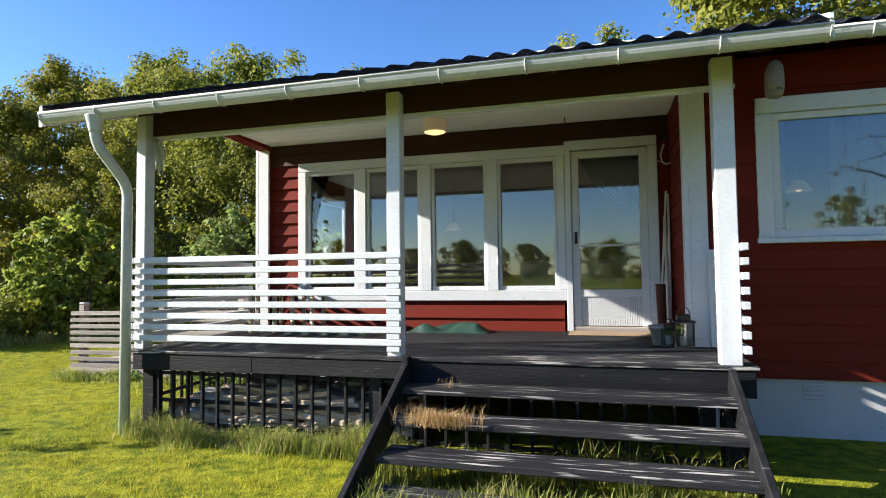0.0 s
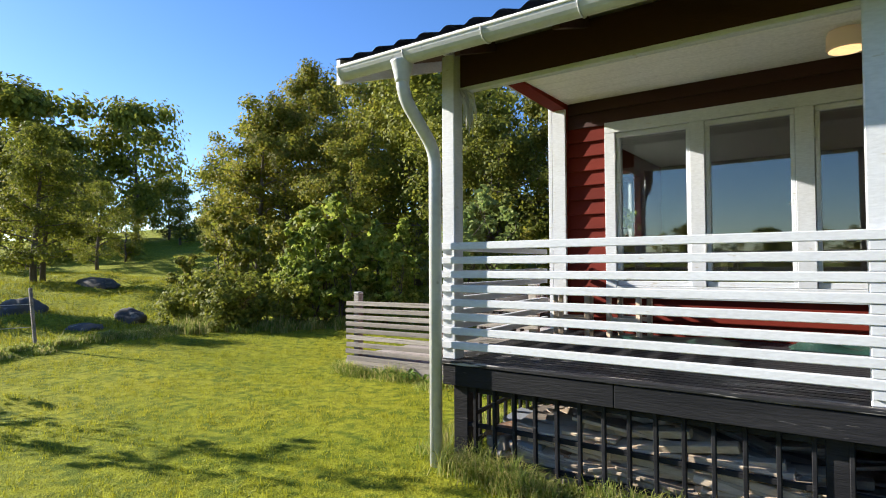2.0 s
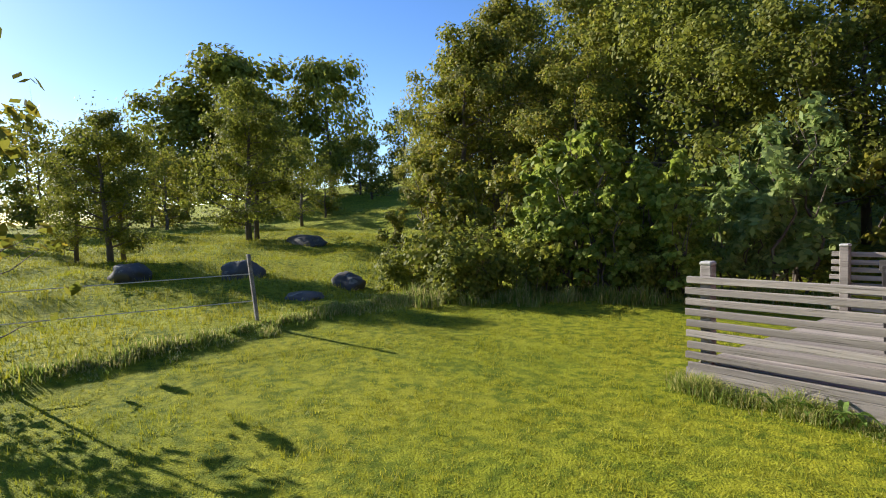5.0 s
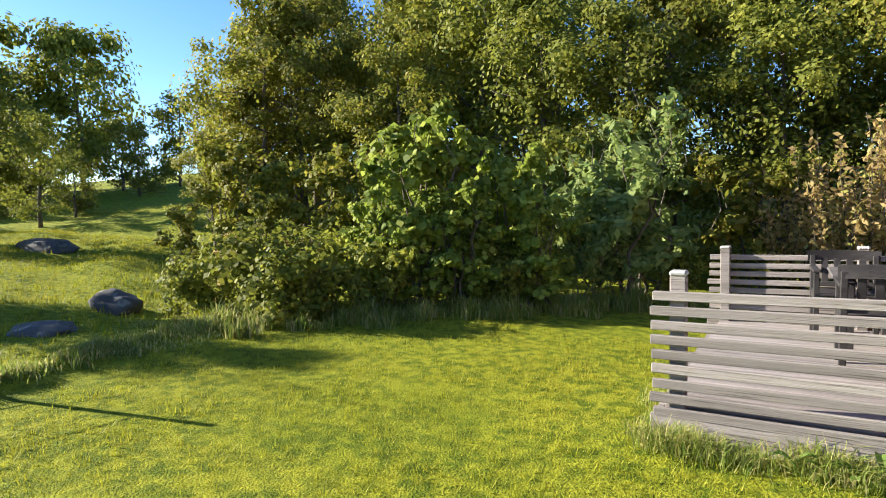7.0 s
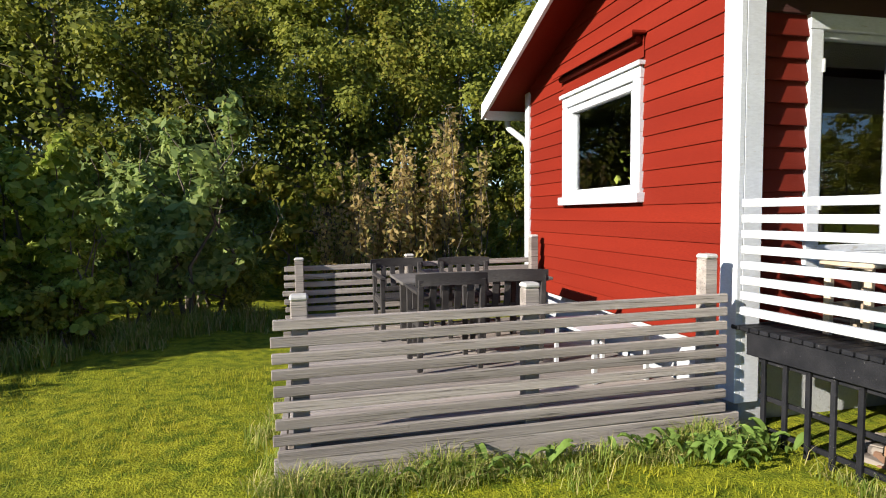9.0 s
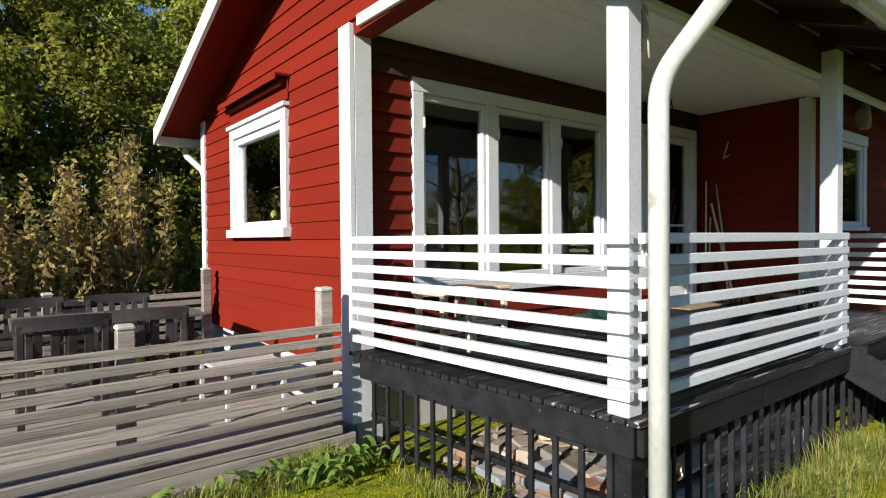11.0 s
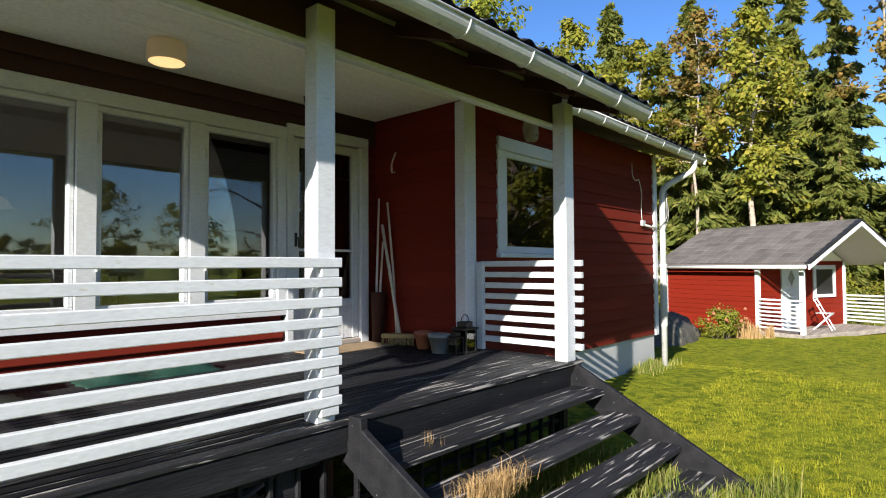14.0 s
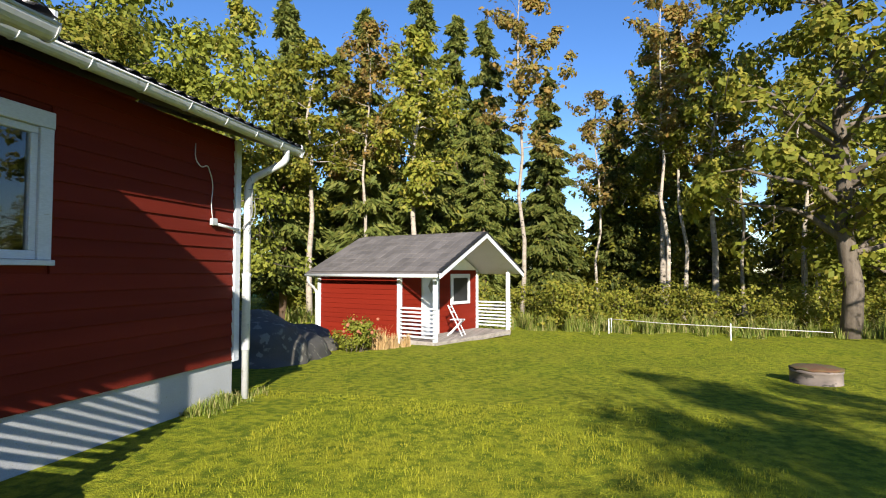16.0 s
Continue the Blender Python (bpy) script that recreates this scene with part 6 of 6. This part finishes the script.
# ---- grass ----
def blades(name, label, pts, hgt, wid, mat, lean=0.5, rs=None, short=False):
    rs = rs or rng
    n = len(pts)
    a = rs.uniform(0, math.tau, n)
    x, y = pts[:, 0], pts[:, 1]
    h = hgt * rs.uniform(0.5, 1.3, n) * (0.75 + 0.45 * np.sin(x * 5.3 + 1.7 * np.sin(y * 4.1)) * np.sin(y * 6.1 + x * 2.3))
    if short:
        tuft = np.sin(x * 31 + 2.1 * np.sin(y * 13 + x * 5)) * np.sin(y * 37 + 2.3 * np.sin(x * 17 - y * 4)) + 0.6 * np.sin(x * 67 + 3 * np.sin(y * 29)) * np.sin(y * 59 + 3 * np.sin(x * 23))
        h *= np.clip(0.95 + 0.75 * tuft, 0.25, 2.2)
    d = np.stack([np.cos(a), np.sin(a), np.zeros(n)], -1)
    w = np.stack([-np.sin(a), np.cos(a), np.zeros(n)], -1) * wid
    k = rs.uniform(0.1, 1.0, n)[:, None] * lean
    up = np.zeros((n, 3))
    up[:, 2] = h
    mid = pts + up * 0.58 + d * h[:, None] * k * 0.32
    tip = pts + up * (1 - 0.25 * k) + d * h[:, None] * k
    if short:
        return tagged(soup(name, np.stack([pts - w, pts + w, tip], 1), 3, mat), label, "grass", kind="stuff")
    v = np.stack([pts - w, pts + w, mid + w * 0.8, mid - w * 0.8, tip], 1)
    me = bpy.data.meshes.new(name)
    me.vertices.add(n * 5)
    me.vertices.foreach_set("co", v.reshape(-1).astype(np.float32))
    me.loops.add(n * 7)
    me.loops.foreach_set("vertex_index", (np.arange(n)[:, None] * 5 + np.array((0, 1, 2, 3, 3, 2, 4))).reshape(-1).astype(np.int32))
    me.polygons.add(n * 2)
    me.polygons.foreach_set("loop_start", (np.arange(n)[:, None] * 7 + np.array((0, 4))).reshape(-1).astype(np.int32))
    me.polygons.foreach_set("loop_total", np.tile(np.array((4, 3), dtype=np.int32), n))
    me.update(calc_edges=True)
    me.materials.append(mat)
    return tagged(new(name, me), label, "grass", kind="stuff")


def scatter(n, x0, x1, y0, y1, keep, rs):
    x, y = rs.uniform(x0, x1, n), rs.uniform(y0, y1, n)
    m = keep(x, y)
    x, y = x[m], y[m]
    return np.stack([x, y, ground_z(x, y) - 0.005], -1)


def open_lawn(x, y):
    house = (x > 0.0) & (x < 9.5) & (y > 0.0)
    ter = (x > -3.2) & (x < 0.2) & (y > 2.1) & (y < 5.6)
    edge = y < 4.6 + 0.0 * x
    west = x > lawn_edge(y) - 0.05
    return ~house & ~ter & edge & west


rs = np.random.default_rng(5)
near = scatter(330000, -8, 10, -4.6, 4.6, open_lawn, rs)
blades("lawn_grass", "short mown lawn grass", near, 0.036, 0.0036, BLADE, 0.9, rs, True)
far = scatter(70000, 9.6, 22, -9, 4, open_lawn, rs)
blades("lawn_grass_far", "short mown lawn grass towards the cabin", far, 0.022, 0.004, BLADE, 0.9, rs, True)


def strip(n, a, b, width, rs):
    """Blades in tufts along a line of the plan."""
    m = max(6, n // 45)
    tc, oc = rs.uniform(0, 1, m), rs.normal(size=m) * width
    k = rs.integers(0, m, n)
    L = math.hypot(b[0] - a[0], b[1] - a[1])
    t = np.clip(tc[k] + rs.normal(size=n) * 0.07 / L, -0.02, 1.02)
    o = oc[k] + rs.normal(size=n) * 0.05
    nx_, ny_ = -(b[1] - a[1]) / L, (b[0] - a[0]) / L
    x = a[0] + (b[0] - a[0]) * t + o * nx_
    y = a[1] + (b[1] - a[1]) * t + o * ny_
    return np.stack([x, y, ground_z(x, y) - 0.01], -1)


blades("long_grass_porch", "uncut grass along the foot of the porch", np.concatenate([strip(5200, (0.1, -0.12), (2.6, -0.15), 0.10, rs), strip(700, (-0.15, 0.0), (-0.3, 2.0), 0.08, rs)]), 0.20, 0.003, TALL, 1.3, rs)
blades("long_grass_steps", "uncut grass growing through the steps", scatter(5600, 2.55, 5.05, -1.6, -0.1, lambda x, y: x > 0, rs), 0.19, 0.0035, TALL, 0.9, rs)
blades("long_grass_terrace", "tufts of long grass along the terrace fence", np.concatenate([strip(4200, (-3.15, 2.02), (-0.3, 2.02), 0.07, rs), strip(500, (-3.2, 2.1), (-3.2, 3.6), 0.06, rs)]), 0.17, 0.003, TALL, 1.4, rs)
blades("long_grass_ditch", "rough bank of long grass along the lawn's edge", np.concatenate([strip(5000, (-6.05, -4.2), (-7.85, 1.2), 0.10, rs), strip(4000, (-7.85, 1.2), (-8.2, 2.8), 0.2, rs)]), 0.10, 0.006, TALL, 0.8, rs)
blades("long_grass_bushes", "grass at the foot of the bushes", strip(9000, (-8.2, 2.8), (-3.6, 7.0), 0.35, rs), 0.26, 0.007, TALL, 0.8, rs)
blades("pasture_grass", "tussocky pasture grass", scatter(110000, -24, -6, -8, 8, lambda x, y: x < lawn_edge(y) - 0.3, rs), 0.085, 0.008, BLADE, 0.9, rs, True)
blades("meadow_grass", "dry meadow grass at the forest edge", np.concatenate([strip(9000, (23.5, -16), (24.0, 0), 0.5, rs), strip(5000, (22.0, 0.5), (25.0, 9), 0.7, rs)]), 0.6, 0.012, TALL, 0.8, rs)
blades("grass_tuft_path", "tuft of long grass on the lawn", strip(500, (-3.5, -3.4), (-3.2, -3.2), 0.10, rs), 0.25, 0.006, TALL, 0.9, rs)
blades("grass_plinth", "long grass along the wing plinth", strip(900, (8.4, 0.98), (9.8, 0.95), 0.08, rs), 0.16, 0.005, TALL, 0.9, rs)
blades("grass_cabin", "dry tall grass round the cabin's corner", strip(1500, (15.6, 1.6), (17.2, 1.5), 0.18, rs), 0.45, 0.008, STRAW, 0.5, rs)
dry = rs.normal(size=(900, 3)) * (0.10, 0.045, 0.01) + (3.02, -0.60, 0.53)
blades("dry_grass_steps", "clump of straw-coloured dry grass on the steps", dry, 0.13, 0.0016, STRAW, 1.3, rs)
dry2 = rs.normal(size=(22, 3)) * (0.03, 0.03, 0.01) + (2.98, -0.22, 0.70)
blades("dry_grass_stalks", "thin dry stalks standing on the top step", dry2, 0.15, 0.0009, STRAW, 0.6, rs)

weed = empty("broad_leaved_weed", "cluster of broad green dock leaves by the terrace corner", "weed")
for i in range(120):
    a = rs.uniform(0, math.tau)
    L = rs.uniform(0.06, 0.15)
    bm = bmesh.new()
    prev = None
    for k in range(6):
        t = k / 5
        w = 0.062 * math.sin(math.pi * min(1, 0.12 + 0.88 * t)) * L / 0.25
        z = 0.05 + 0.16 * math.sin(t * 2.1) * L / 0.25
        row = [bm.verts.new((L * t, s * w, z + 0.015 * abs(s))) for s in (-1, 0, 1)]
        if prev:
            for j in (0, 1):
                bm.faces.new((prev[j], prev[j + 1], row[j + 1], row[j]))
        prev = row
    lf = part("leaf", bm, WEED, weed)
    x, y = (-0.55 + rs.normal() * 0.16, 1.86 + rs.normal() * 0.09) if i % 3 else (rs.uniform(-2.4, -0.5), 1.98 + rs.normal() * 0.05)
    lf.matrix_basis = Matrix.Translation((x, y, 0.14)) @ Matrix.Rotation(a, 4, "Z")
blossom = empty("red_flowers", "red blossoms on the shrub by the cabin", "flowers")
for i in range(14):
    bm = bmesh.new()
    bmesh.ops.create_icosphere(bm, subdivisions=1, radius=0.04)
    b = part("blossom", bm, TERRACOTTA, blossom)
    b.location = (15.0 + rs.normal() * 0.3, 1.7 + rs.normal() * 0.25, -0.1 + 0.55 + rs.normal() * 0.1)

# deeper rows that close the eastern wood
far_fir = spruce("spruce_tree", 12, 2.4, 2200, 77, "dark spruce deep in the eastern wood", "forest spruces")
first(far_fir, 43, 12, 1.0)
for i in range(15):
    put(far_fir, 45 + 2.0 * math.sin(i * 1.7), -34 + i * 4.1, 0.85 + 0.06 * (i % 4), i * 1.9)
for i in range(8):
    put(far_bush, 41 + 1.5 * math.sin(i * 2.9), -27 + i * 5.0, 0.62, i * 2.1, label="dense green understorey tree of the eastern wood")
